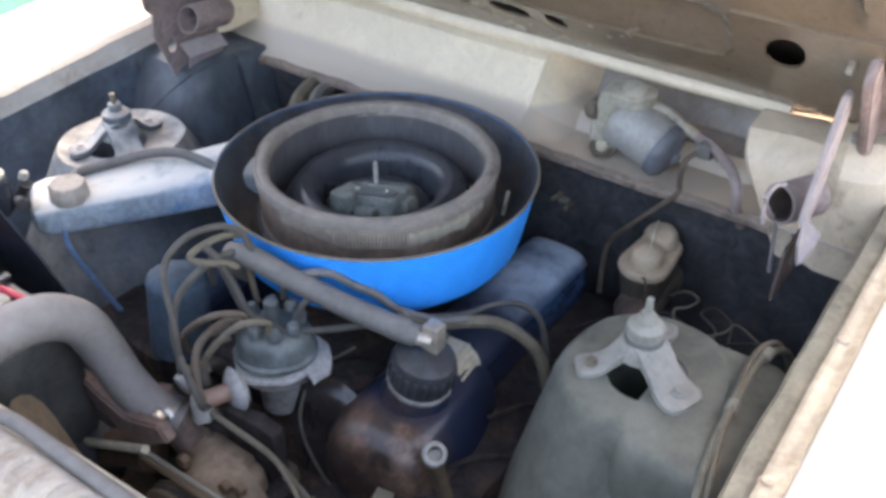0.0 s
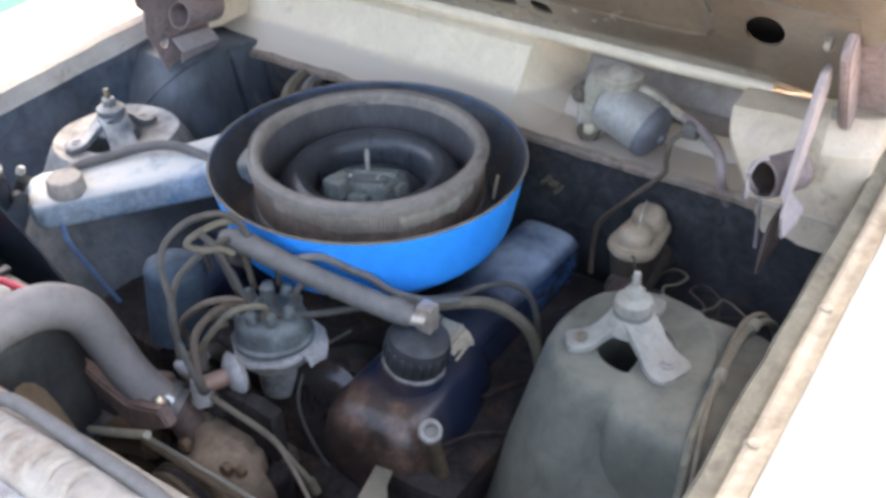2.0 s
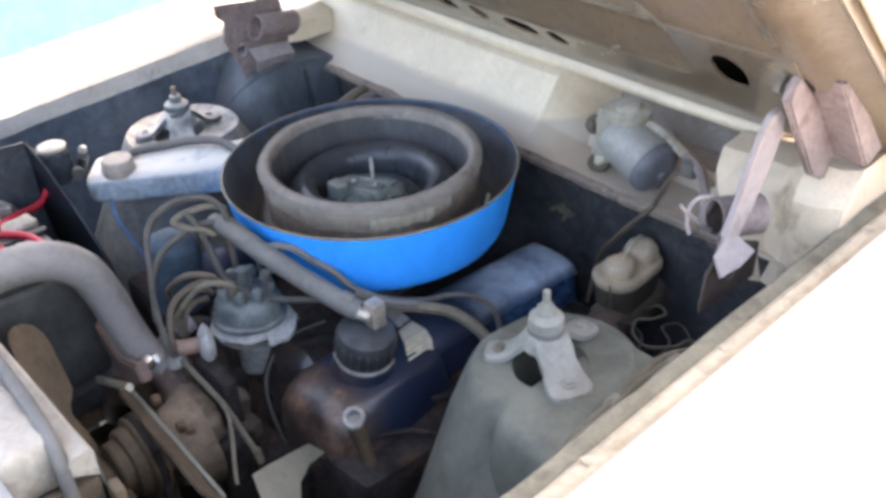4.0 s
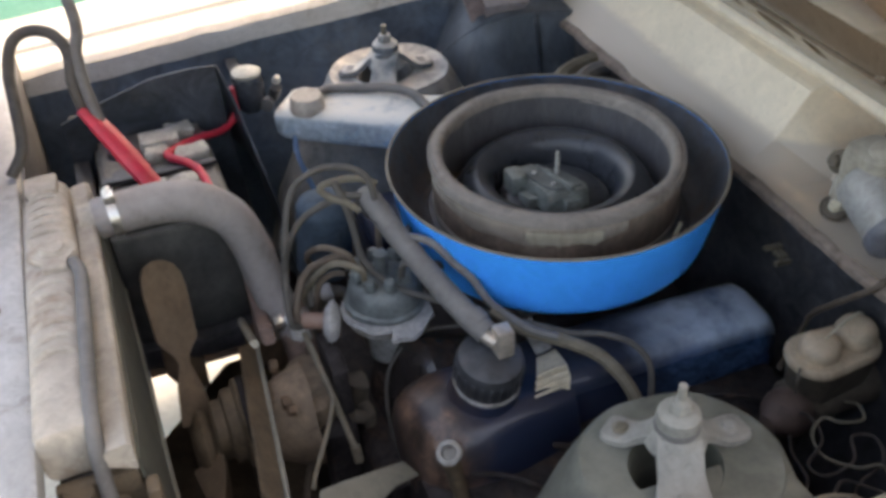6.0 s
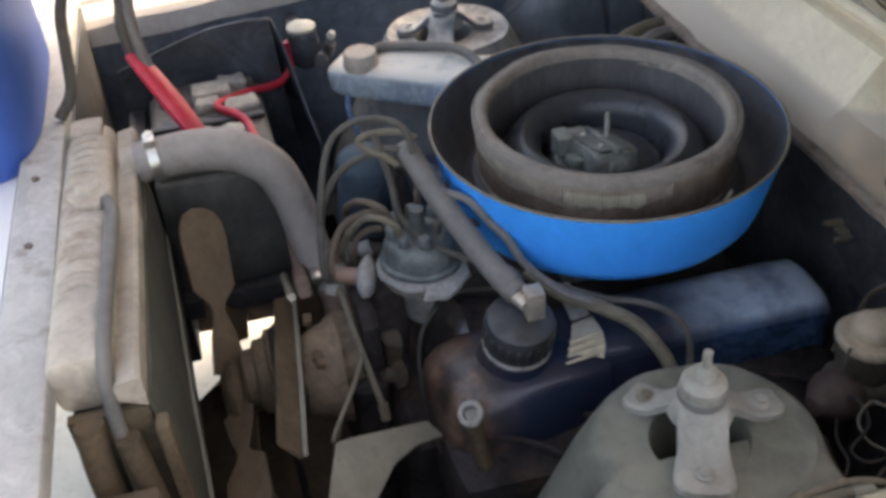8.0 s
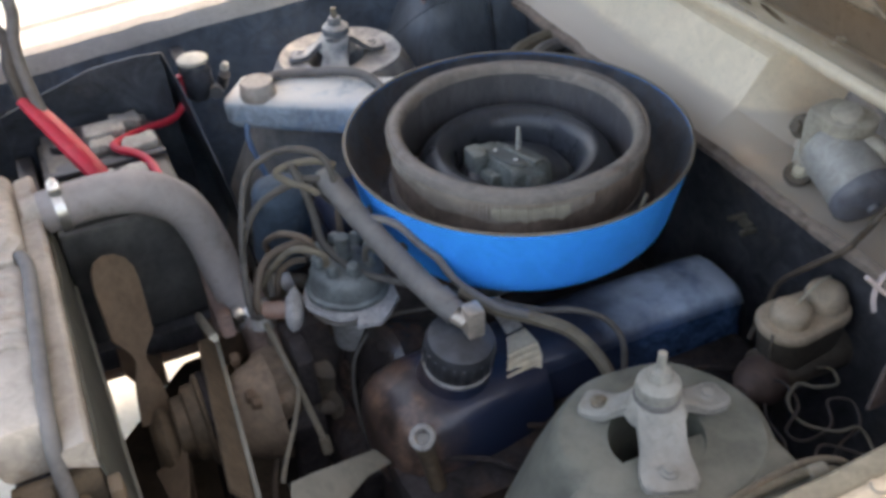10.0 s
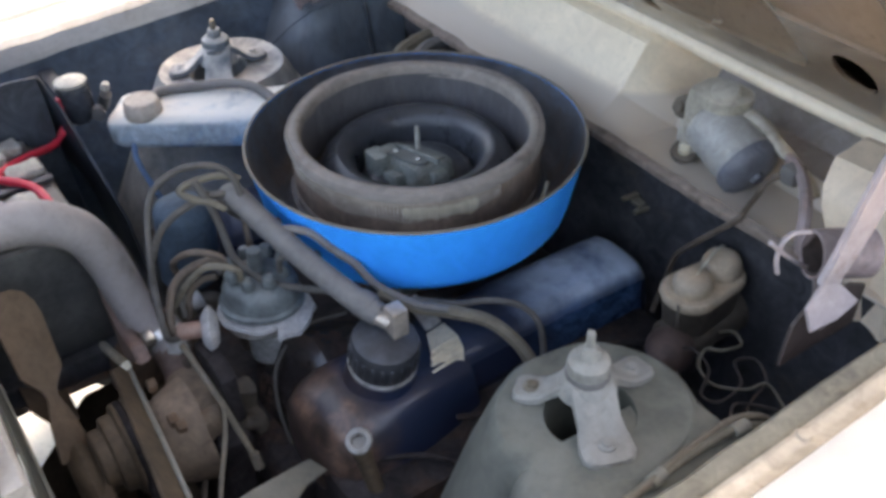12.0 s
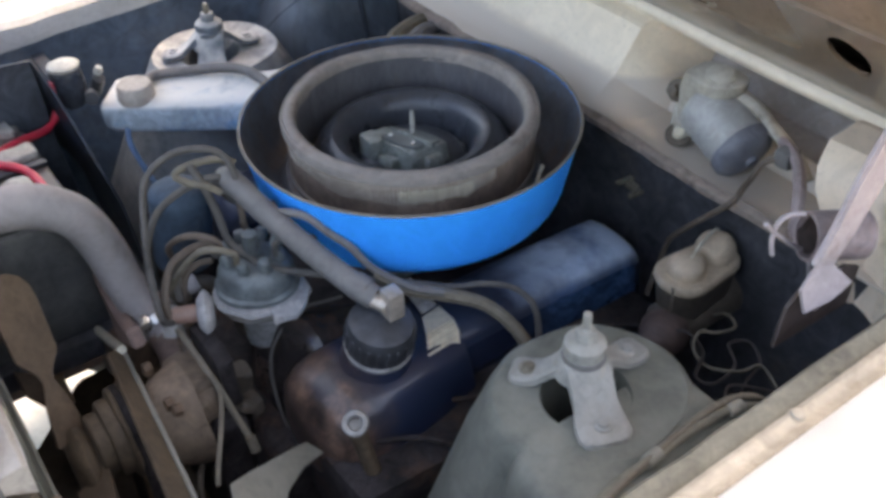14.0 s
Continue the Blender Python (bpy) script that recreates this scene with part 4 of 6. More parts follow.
    part("base_plate", plate(outline, [ring2(0.150, -0.022, 0.009) if side < 0 else ring2(0.090, 0.014, 0.009, 0.012)], 0.004, m), M["hinge_dark"] if side < 0 else M["hinge"], h)
    if side < 0:
        part("foot", rumple(fine(prism([(0.108, -0.535, 0.055), (0.139, -0.536, 0.043), (0.158, -0.549, 0.020), (0.130, -0.548, 0.008), (0.098, -0.542, 0.004), (0.085, -0.539, 0.040)], (0, -0.003, 0.001), 0.001), 1), 0.002, 30), M["pale_plate"], h, "pale dusty bent foot plate")
    else:
        part("foot", rumple(strip([(0.100, y - 0.010, 0.016), (0.104, y - 0.024, -0.006), (0.110, y - 0.008, -0.044)], [(0.180, y - 0.016, 0.010), (0.184, y - 0.028, -0.010), (0.180, y - 0.008, -0.036)], 0.004, 5), 0.002, 30), M["pale_plate"], h, "pale dusty bent foot plate")
    barrel = lathe([(0.0, 0.0), (0.025, 0.0), (0.028, 0.003), (0.028, 0.066), (0.027, 0.068), (0.024, 0.068), (0.0235, 0.01), (0, 0.01)], (0.206, -0.524, 0.041) if side < 0 else (0.193, 0.478, 0.046), (-0.89, 0.43, 0.125) if side < 0 else (-1, -0.06, 0.24), 28)
    s, c = ((1.0, 0.90, 0.90), (-0.206, 0.524, -0.041)) if side < 0 else ((1.28, 0.82, 0.82), (-0.193, -0.478, -0.046))
    bmesh.ops.scale(barrel, vec=s, space=Matrix.Translation(c), verts=barrel.verts)
    part("barrel", barrel, M["hinge"], h)
    if side < 0:
        # added liner: its dark colour paints the shade deep in the bore
        part("barrel_inside", lathe([(0, 0.012), (0.0195, 0.012), (0.0205, 0.064), (0.0198, 0.064), (0.0190, 0.014), (0, 0.014)], (0.206, -0.524, 0.041), (-0.89, 0.43, 0.125), 24), M["hinge_dark"], h, "dark liner for the shade in the barrel's bore")
    if side < 0:
        arm = [(0.108, 0.053), (0.139, 0.041), (0.163, 0.074), (0.184, 0.112), (0.206, 0.160), (0.205, 0.178), (0.192, 0.192), (0.174, 0.190), (0.160, 0.172), (0.140, 0.130), (0.126, 0.090)]
    else:
        arm = [(0.104, 0.014), (0.130, 0.000), (0.214, 0.200), (0.205, 0.222), (0.182, 0.210)]
    la = prism([(x, y - side * (0.002 if side > 0 else 0.010), z) for x, z in arm], (0, side * 0.008, 0), 0.002)
    part("long_arm", la, M["pale_plate"], h, "pale mauve long arm")
    part("short_arm", prism([(x, y + side * 0.008, z) for x, z in ((0.166, 0.212), (0.172, 0.230), (0.188, 0.240), (0.206, 0.234), (0.296, 0.112), (0.282, 0.070), (0.250, 0.088))], (0, side * 0.012, 0), 0.003), M["hinge"], h)
    part("hood_bracket", prism([(0.195, y + side * 0.016, 0.240), (0.225, y + side * 0.016, 0.238), (0.335, y + side * 0.016, 0.112), (0.300, y + side * 0.016, 0.095)], (0, side * 0.045, 0), 0.003), M["hinge"], h)
    part("pivot", hexagon((0.202, y - side * 0.01, 0.212), (0, -side, 0), 0.009, 0.008), M["steel"], h)
    part("pivot", hexagon((0.278, y + side * 0.002, 0.092), (0, -side, 0), 0.009, 0.008), M["steel"], h)
    part("hood_bolt", hexagon((0.235, y + side * 0.03, 0.215), (-0.68, -side * 0.1, -0.73), 0.011, 0.010), M["steel"], h)
    part("hood_bolt", hexagon((0.312, y + side * 0.03, 0.125), (-0.68, -side * 0.1, -0.73), 0.011, 0.010), M["steel"], h)
    if side < 0:
        part("spring_wire", tube([(0.074, -0.497, 0.096), (0.096, -0.495, 0.074), (0.130, -0.494, 0.043), (0.162, -0.494, 0.016), (0.172, -0.495, -0.010), (0.186, -0.497, -0.078)], 0.0024, 8, 4), M["pale_plate"], h, "bent pale spring wire")
        part("spring_hook", tube([(0.099, -0.495, 0.046), (0.094, -0.494, 0.066), (0.098, -0.494, 0.084), (0.108, -0.498, 0.093), (0.122, -0.505, 0.092)], 0.0026, 8, 5), M["pale_plate"], h)
    return h


hinge(-1)
hinge(1)

# ---- engine ----
engine = thing("engine_block", (-0.02, 0.0, -0.60), "dark oily engine block with intake manifold", "engine")
part("block", rumple(fine(box((-0.33, -0.20, -0.55), (0.21, 0.20, -0.28), 0.03, 3), 2), 0.008, 9), M["block"], engine)
part("sump", box((-0.25, -0.13, -0.70), (0.2, 0.13, -0.54), 0.03), M["block"], engine)
part("intake_manifold", rumple(fine(box((-0.24, -0.15, -0.30), (0.17, 0.15, -0.215), 0.03, 3), 2), 0.006, 14), M["block"], engine)
for side in (-1, 1):
    part("cylinder_head", rumple(fine(box((-0.29, side * 0.245 - 0.085, -0.36), (0.20, side * 0.245 + 0.085, -0.23), 0.015), 2), 0.005, 14), M["block"], engine)
    for k in range(4):
        x = -0.20 + 0.115 * k
        part("exhaust_port", tube([(x, side * 0.31, -0.30), (x, side * 0.36, -0.33), (x + 0.02, side * 0.38, -0.40), (0.1, side * 0.37, -0.46)], 0.022, 10, 5), M["rust"], engine)
part("timing_cover", rumple(fine(box((-0.375, -0.12, -0.52), (-0.325, 0.10, -0.25), 0.02, 3), 2), 0.005, 18), M["block"], engine)
part("thermostat_housing", rumple(merge(lathe([(0, 0), (0.036, 0), (0.038, 0.012), (0.030, 0.022), (0, 0.024)], (-0.350, 0.000, -0.305), (-0.3, 0.2, 1), 24), tube([(-0.364, 0.050, -0.212), (-0.361, 0.031, -0.236), (-0.360, 0.005, -0.262), (-0.356, -0.010, -0.285), (-0.350, -0.015, -0.32)], [0.0235, 0.024, 0.026, 0.030, 0.034], 18, 6)), 0.002, 30), M["pink_rust"], engine, "pinkish rusted water outlet elbow")

# near rocker cover
def rocker(name, x0, x1, yc, half, top, low, material, label, tilt):
    t = thing(name, ((x0 + x1) / 2, yc, low), label, "valve cover")
    secs = []
    n = 40
    for f, hw, dz in ((0.0, 0.80, -0.030), (0.015, 0.92, -0.012), (0.05, 0.98, -0.002), (0.12, 1.0, 0.0), (0.5, 1.0, 0.002), (0.88, 1.0, 0.0), (0.95, 0.98, -0.003), (0.985, 0.92, -0.014), (1.0, 0.80, -0.032)):
        x = x0 + f * (x1 - x0)
        zt = top + dz
        loop = []
        for i in range(n):
            a = 2 * math.pi * i / n
            ca, sa = math.cos(a), math.sin(a)
            yy = half * hw * math.copysign(abs(ca) ** 0.55, ca)
            zz = (zt + low) / 2 + (zt - low) / 2 * math.copysign(abs(sa) ** 0.5, sa)
            loop.append((x, yc + yy * (1 + 0.16 * (top - zz) / (top - low)) - tilt * (zz - low), zz))
        secs.append(loop)
    part("cover", rumple(loft(secs), 0.002, 16), material, t)
    part("gasket_rail", box((x0 - 0.004, yc - half - 0.014, low - 0.012), (x1 + 0.004, yc + half + 0.014, low + 0.002), 0.004), material, t)
    return t


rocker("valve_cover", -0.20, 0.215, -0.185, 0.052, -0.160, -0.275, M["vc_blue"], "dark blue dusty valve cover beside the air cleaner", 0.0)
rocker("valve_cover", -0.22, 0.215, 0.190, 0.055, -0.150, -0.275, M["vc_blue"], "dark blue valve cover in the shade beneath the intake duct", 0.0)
# rusty front end of the near cover
tw = thing("valve_cover_end", (-0.20, -0.19, -0.34), "oily rust-brown rounded front end of the valve cover", "engine cover")
secs = []
for x, yc, hw, zt, zl in ((-0.292, -0.186, 0.020, -0.226, -0.262), (-0.290, -0.188, 0.044, -0.202, -0.284), (-0.283, -0.190, 0.057, -0.188, -0.298), (-0.268, -0.192, 0.066, -0.175, -0.308), (-0.245, -0.194, 0.071, -0.166, -0.314), (-0.210, -0.196, 0.073, -0.161, -0.316),
                          (-0.170, -0.195, 0.070, -0.159, -0.312), (-0.130, -0.192, 0.064, -0.160, -0.305), (-0.085, -0.188, 0.056, -0.163, -0.295)):
    loop = []
    for i in range(44):
        a = 2 * math.pi * i / 44
        ca, sa = math.cos(a), math.sin(a)
        zz = (zt + zl) / 2 + (zt - zl) / 2 * math.copysign(abs(sa) ** 0.62, sa)
        loop.append((x, yc + hw * math.copysign(abs(ca) ** 0.62, ca) + 0.22 * (zz - zt) * (0.5 - 0.5 * ca), zz))
    secs.append(loop)
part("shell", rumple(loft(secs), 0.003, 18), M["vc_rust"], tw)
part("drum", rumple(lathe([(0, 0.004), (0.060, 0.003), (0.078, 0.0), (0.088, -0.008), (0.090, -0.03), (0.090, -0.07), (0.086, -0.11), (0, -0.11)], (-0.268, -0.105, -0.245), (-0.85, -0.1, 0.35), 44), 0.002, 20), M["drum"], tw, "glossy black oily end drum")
part("gasket_wire", tube([(-0.170, -0.090, -0.160), (-0.222, -0.071, -0.171), (-0.264, -0.076, -0.201), (-0.282, -0.096, -0.234), (-0.288, -0.133, -0.279), (-0.281, -0.159, -0.305)], 0.0022, 8), M["wire"], tw, "thin dusty wire round the drum")
# oil filler breather cap on the near cover
cap = thing("oil_breather_cap", (-0.185, -0.218, -0.168), "black plastic oil breather cap with a brass elbow", "oil cap")
TIP = (0.05, -0.20, 1)
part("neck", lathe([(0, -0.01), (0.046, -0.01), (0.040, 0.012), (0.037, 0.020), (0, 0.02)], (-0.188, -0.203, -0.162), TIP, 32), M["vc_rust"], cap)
cb = part("cap_body", lathe([(0, 0.0), (0.036, 0.0), (0.039, 0.004), (0.040, 0.010), (0.040, 0.036), (0.0375, 0.043), (0.032, 0.046), (0.012, 0.047), (0, 0.047)], (-0.187, -0.206, -0.142), TIP, 44), M["black"], cap)
for k in range(22):
    a = 2 * math.pi * k / 22
    part("rib", moved(box((0.0395 * math.cos(a) - 0.0022, 0.0395 * math.sin(a) - 0.0022, 0.009), (0.0395 * math.cos(a) + 0.0022, 0.0395 * math.sin(a) + 0.0022, 0.033), 0.001, 1), axis_matrix((-0.187, -0.206, -0.142), TIP)), M["black"], cb)
part("band", lathe([(0.0370, -0.004), (0.0405, -0.003), (0.0412, -0.001), (0.0408, 0.001), (0.0380, 0.002)], (-0.187, -0.206, -0.142), TIP, 44), M["alloy"], cb, "bright ring under the cap")
part("elbow", merge(box((-0.181, -0.227, -0.097), (-0.160, -0.205, -0.060), 0.003), lathe([(0, 0), (0.009, 0), (0.009, 0.03), (0, 0.03)], (-0.178, -0.216, -0.080), (-0.5, 0.85, 0.25), 16)), M["brass"], cap, "tarnished brass elbow fitting")
# breather hose up to the air cleaner
bh = thing("breather_hose", (-0.215, -0.09, -0.06), "grey rubber breather hose from the oil cap to the air cleaner", "hose")
part("hose", tube([(-0.183, -0.200, -0.077), (-0.200, -0.165, -0.062), (-0.222, -0.10, -0.040), (-0.240, -0.04, -0.018), (-0.250, 0.0, -0.004), (-0.251, 0.02, -0.012), (-0.243, 0.035, -0.035), (-0.225, 0.03, -0.055)], [0.0145, 0.0145, 0.014, 0.0142, 0.0145, 0.0148, 0.0145, 0.014], 16, 8), M["hose_dark"], bh)
part("end_sleeve", lathe([(0.0140, 0), (0.0158, 0.001), (0.0160, 0.018), (0.0140, 0.020)], (-0.187, -0.190, -0.0725), (-0.40, 0.86, 0.32), 20), M["hose_dark"], bh, "swollen rubber end")
part("elbow_end", lathe([(0.0140, 0), (0.0165, 0.001), (0.0165, 0.016), (0.0140, 0.018)], (-0.250, 0.012, -0.0075), (0, 0.9, -0.4), 20), M["hose_dark"], bh)
# metal tag on the cover
bm = strip([(-0.112, -0.185, -0.156), (-0.124, -0.212, -0.157), (-0.134, -0.229, -0.163), (-0.140, -0.240, -0.176)], [(-0.084, -0.180, -0.156), (-0.082, -0.208, -0.157), (-0.085, -0.224, -0.163), (-0.092, -0.236, -0.176)], 0.003, 6)
solid("metal_tag", bm, M["clip"], "pale metal tag on the valve cover", "tag")
tg = thing("metal_tag_fold", (-0.11, -0.22, -0.165), "ribbed pale end of the metal tag", "tag")
for k in range(4):
    f = k / 3
    part("rib", tube([(-0.126 - 0.012 * f, -0.215 - 0.020 * f, -0.1545 - 0.012 * f), (-0.105 - 0.011 * f, -0.213 - 0.020 * f, -0.1535 - 0.012 * f), (-0.085 - 0.006 * f, -0.211 - 0.020 * f, -0.1545 - 0.012 * f)], 0.0022, 6, 4), M["clip"], tg)
solid("tag_strap", strip([(-0.112, -0.184, -0.153), (-0.088, -0.180, -0.153)], [(-0.120, -0.150, -0.125), (-0.104, -0.146, -0.124)], 0.003, 3), M["alloy"], "grey metal strap above the tag", "strap")
# dipstick
dip = thing("dipstick", (-0.26, -0.30, -0.40), "dipstick with a ring handle in its tube", "dipstick")
part("tube", tube([(-0.235, -0.325, -0.42), (-0.25, -0.300, -0.27), (-0.262, -0.286, -0.185), (-0.265, -0.284, -0.165)], [0.008, 0.009, 0.010, 0.012], 12), M["brownmetal"], dip)
part("ring_handle", merge(lathe([(0.0075, -0.004), (0.0135, -0.004), (0.0150, 0.0), (0.0135, 0.004), (0.0090, 0.005), (0.0070, 0.001), (0.0075, -0.004)], (-0.266, -0.285, -0.153), (-0.35, -0.45, 0.82), 24), lathe([(0, 0), (0.010, 0), (0.010, 0.014), (0, 0.014)], (-0.264, -0.284, -0.170), (-0.2, -0.2, 1), 16)), M["alloy"], dip, "dull alloy ring end")

# ---- air cleaner ----
ac = thing("air_cleaner", (0, 0, -0.10), "blue steel air cleaner pan with its lid off", "air cleaner")
part("pan", lathe([(0.060, -0.106), (0.165, -0.106), (0.184, -0.1055), (0.1945, -0.102), (0.2000, -0.094), (0.2035, -0.083), (0.2195, -0.004), (0.2205, 0.0), (0.2185, 0.0), (0.2175, -0.004)], seg=96), M["blue"], ac, "bright blue painted pan")
part("inner_floor", lathe([(0.2176, -0.001), (0.2168, -0.006), (0.1985, -0.066), (0.189, -0.078), (0.180, -0.082), (0.174, -0.079), (0.168, -0.068), (0.150, -0.0685), (0.1405, -0.0685)], seg=96), M["pan_in"], ac, "black oily pan floor")
part("throat", lathe([(0.1402, -0.0686), (0.134, -0.058), (0.125, -0.038), (0.114, -0.025), (0.103, -0.020), (0.093, -0.023), (0.085, -0.032), (0.080, -0.046), (0.076, -0.088)], seg=72), M["horn"], ac, "black rounded throat ring")
part("rim", tube([(0.2198 * math.cos(a), 0.2198 * math.sin(a), 0.0005) for a in [2 * math.pi * k / 96 for k in range(97)]], 0.0021, 6, 1, smooth=False), M["rimmetal"], ac, "worn bare rim")
fe = part("filter_element", lathe([(0.158, -0.067), (0.1610, -0.060), (0.1632, 0.005), (0.160, 0.008)], seg=160), M["filt_media"], ac, "brown dusty paper filter element")
bm = lathe([(0.153, -0.0674), (0.1622, -0.0674), (0.1632, -0.058), (0.1612, -0.056)], seg=96)
part("bottom_ring", bm, M["filt_rub"], fe)
bm = lathe([(0.1628, 0.000), (0.1664, 0.002), (0.1668, 0.011), (0.1656, 0.0150), (0.1640, 0.0156), (0.1624, 0.0142), (0.1608, 0.0160), (0.1570, 0.0170), (0.1515, 0.0164), (0.1486, 0.0140), (0.1472, 0.009), (0.1464, 0.000)], seg=120)
part("top_ring", rumple(bm, 0.0024, 11), M["filt_rub"], fe, "grey rubber sealing ring")
part("inner_wall", rumple(lathe([(0.1466, 0.004), (0.1460, -0.02), (0.1448, -0.066)], seg=110), 0.0008, 40), M["filt_in"], fe, "dark smooth inner wall")
# wire mesh showing on the outside
bits = []
for k in range(66):
    a0 = radians(-190) + radians(106) * k / 66
    lo = -0.026 + 0.012 * noise.noise(Vector((k * 0.07, 3.1, 0))) + 0.00030 * abs(k - 42)
    hi = 0.0010
    rows_ = max(3, int((hi - lo) / 0.0042))
    for sgn in (1, -1):
        pts = []
        for j in range(rows_ + 1):
            an = a0 + sgn * (1 if j % 2 else -1) * radians(0.44)
            zz = hi + (lo - hi) * j / rows_ + 0.0008 * noise.noise(Vector((k * 0.9, j * 0.7, 1)))
            rr = 0.1610 + 0.0022 * (zz + 0.060) / 0.065 + 0.0008
            pts.append((rr * math.cos(an), rr * math.sin(an), zz))
        bits.append(tube(pts, 0.00060, 4, 1, smooth=False))
part("wire_mesh", merge(*bits), M["filt_mesh"], fe, "fine grey wire mesh")
# upright strands where the paper has sunk behind the mesh
for k in range(26):
    an = radians(-128 + 1.25 * k)
    top = -0.004 - 0.004 * abs(noise.noise(Vector((k * 0.8, 0.3, 2))))
    low = -0.021 + 0.006 * noise.noise(Vector((k * 0.5, 1.7, 0)))
    part("strand", tube([(r * math.cos(an), r * math.sin(an), z) for r, z in ((0.1644, top), (0.1642, (top + low) / 2), (0.1636, low))], 0.0010, 6, 2), M["clip"], fe)
part("spring_clip", tube([(0.088, -0.150, -0.070), (0.092, -0.151, -0.052), (0.098, -0.151, -0.036)], 0.0026, 8, 5), M["clip"], ac, "pale spring clip")

# intake snorkel with its vacuum motor
ax = Vector((-0.81, 0.586, 0))
sd = Vector((0.586, 0.81, 0))
o = Vector((-0.258, 0.392, 0))
secs = []
for d, hw, zt, zb in ((0.022, 0.034, -0.064, -0.092), (0.016, 0.044, -0.057, -0.099), (0.0, 0.050, -0.053, -0.103), (-0.10, 0.051, -0.050, -0.103), (-0.20, 0.050, -0.046, -0.102), (-0.30, 0.060, -0.040, -0.095)):
    c = o + ax * d
    loop = []
    for i in range(36):
        a = 2 * math.pi * i / 36
        ca, sa = math.cos(a), math.sin(a)
        q = c + sd * (hw * math.copysign(abs(ca) ** 0.42, ca))
        loop.append((q.x, q.y, (zt + zb) / 2 + (zt - zb) / 2 * math.copysign(abs(sa) ** 0.46, sa)))
    secs.append(loop)
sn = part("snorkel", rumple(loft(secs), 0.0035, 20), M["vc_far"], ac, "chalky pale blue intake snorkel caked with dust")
part("vacuum_motor", lathe([(0, 0), (0.026, 0), (0.027, 0.004), (0.0255, 0.022), (0.023, 0.026), (0, 0.027)], (-0.246, 0.352, -0.056), (0, 0, 1), 32), M["rad"], sn, "cream dusty round vacuum motor")
part("vacuum_pipe", tube([(-0.228, 0.372, -0.046), (-0.203, 0.384, -0.046), (-0.16, 0.364, -0.044), (-0.12, 0.338, -0.040), (-0.095, 0.300, -0.036), (-0.085, 0.255, -0.040), (-0.08, 0.215, -0.05)], 0.0075, 10), M["hose_dark"], sn)
part("hanger", tube([(-0.272, 0.345, -0.09), (-0.275, 0.335, -0.12), (-0.26, 0.315, -0.18), (-0.24, 0.29, -0.25)], 0.0042, 8), M["blue_pipe"], sn, "blue support pipe")

# carburettor seen through the throat
CARB_UP = Matrix.Translation((0, 0, 0.013))
cb = thing("carburettor", (0, 0, -0.215), "grey-green alloy carburettor under the air cleaner", "carburettor")
part("body", rumple(fine(box((-0.075, -0.060, -0.215), (0.080, 0.060, -0.09), 0.012, 2), 2), 0.004, 25), M["carb"], cb)
part("air_horn", lathe([(0.060, -0.10), (0.074, -0.10), (0.075, -0.066), (0.070, -0.060), (0.062, -0.064), (0.060, -0.10)], seg=48), M["horn"], cb)
part("deck", moved(lathe([(0, -0.066), (0.060, -0.066), (0.066, -0.069), (0.070, -0.076), (0.070, -0.125)], seg=40), CARB_UP), M["horn"], cb, "black deck of the air horn")
HEAD = Matrix.Translation((-0.004, -0.002, -0.034)) @ Euler((radians(-7), radians(-12), radians(-86))).to_matrix().to_4x4()
part("air_horn_top", moved(rumple(fine(box((-0.046, -0.033, -0.034), (0.046, 0.031, 0.0), 0.008, 2), 2), 0.0030, 45), HEAD), M["carb"], cb, "grey-green alloy top")
for lo, hi in (((-0.050, -0.020, -0.030), (-0.043, 0.004, -0.006)), ((0.040, -0.012, -0.030), (0.056, 0.014, -0.010)), ((-0.020, 0.028, -0.030), (0.016, 0.044, -0.008)), ((-0.012, -0.046, -0.030), (0.020, -0.031, -0.014))):
    part("lug", moved(rumple(box(lo, hi, 0.003), 0.001, 50), HEAD), M["carb"], cb)
part("choke_plate", moved(plate(ring2(0.002, -0.014, 0.040, 0.014, 28, 3.0), [], 0.003, Matrix.Identity(4)), HEAD), M["dist"], cb, "grey-green choke plate")
part("choke_plate", moved(plate(ring2(0.006, 0.016, 0.034, 0.010, 28, 3.0), [], 0.002, Matrix.Identity(4)), HEAD), M["dist"], cb, "grey-green choke plate")
part("choke_ridge", moved(box((-0.048, -0.0015, -0.002), (0.050, 0.0045, 0.006), 0.002), HEAD), M["carb"], cb)
for x, y in ((0.026, -0.014), (-0.022, -0.016)):
    part("choke_screw", moved(hexagon((x, y, 0.002), (0, 0, 1), 0.0035, 0.004), HEAD), M["steel"], cb)
part("vent_tower", moved(merge(box((-0.058, 0.008, -0.078), (-0.036, 0.040, -0.040), 0.005), box((-0.040, 0.026, -0.078), (-0.010, 0.046, -0.048), 0.005)), CARB_UP), M["carb"], cb)
part("centre_stud", lathe([(0, -0.06), (0.0032, -0.06), (0.0032, -0.006), (0.0024, -0.002), (0, -0.001)], (0.008, 0.010, 0), seg=12), M["lead"], cb)
part("wing_tab", box((-0.014, 0.030, -0.060), (0.010, 0.044, -0.044), 0.004), M["steel"], cb)

# ---- tower brackets ----
def bracket(at, side, material, label, turn):
    b = thing("shock_bracket", (at[0], at[1], -0.07), label, "bracket", "shock tower brackets")
    cx, cy = at[0], at[1]
    top = 0.0 if side < 0 else -0.008
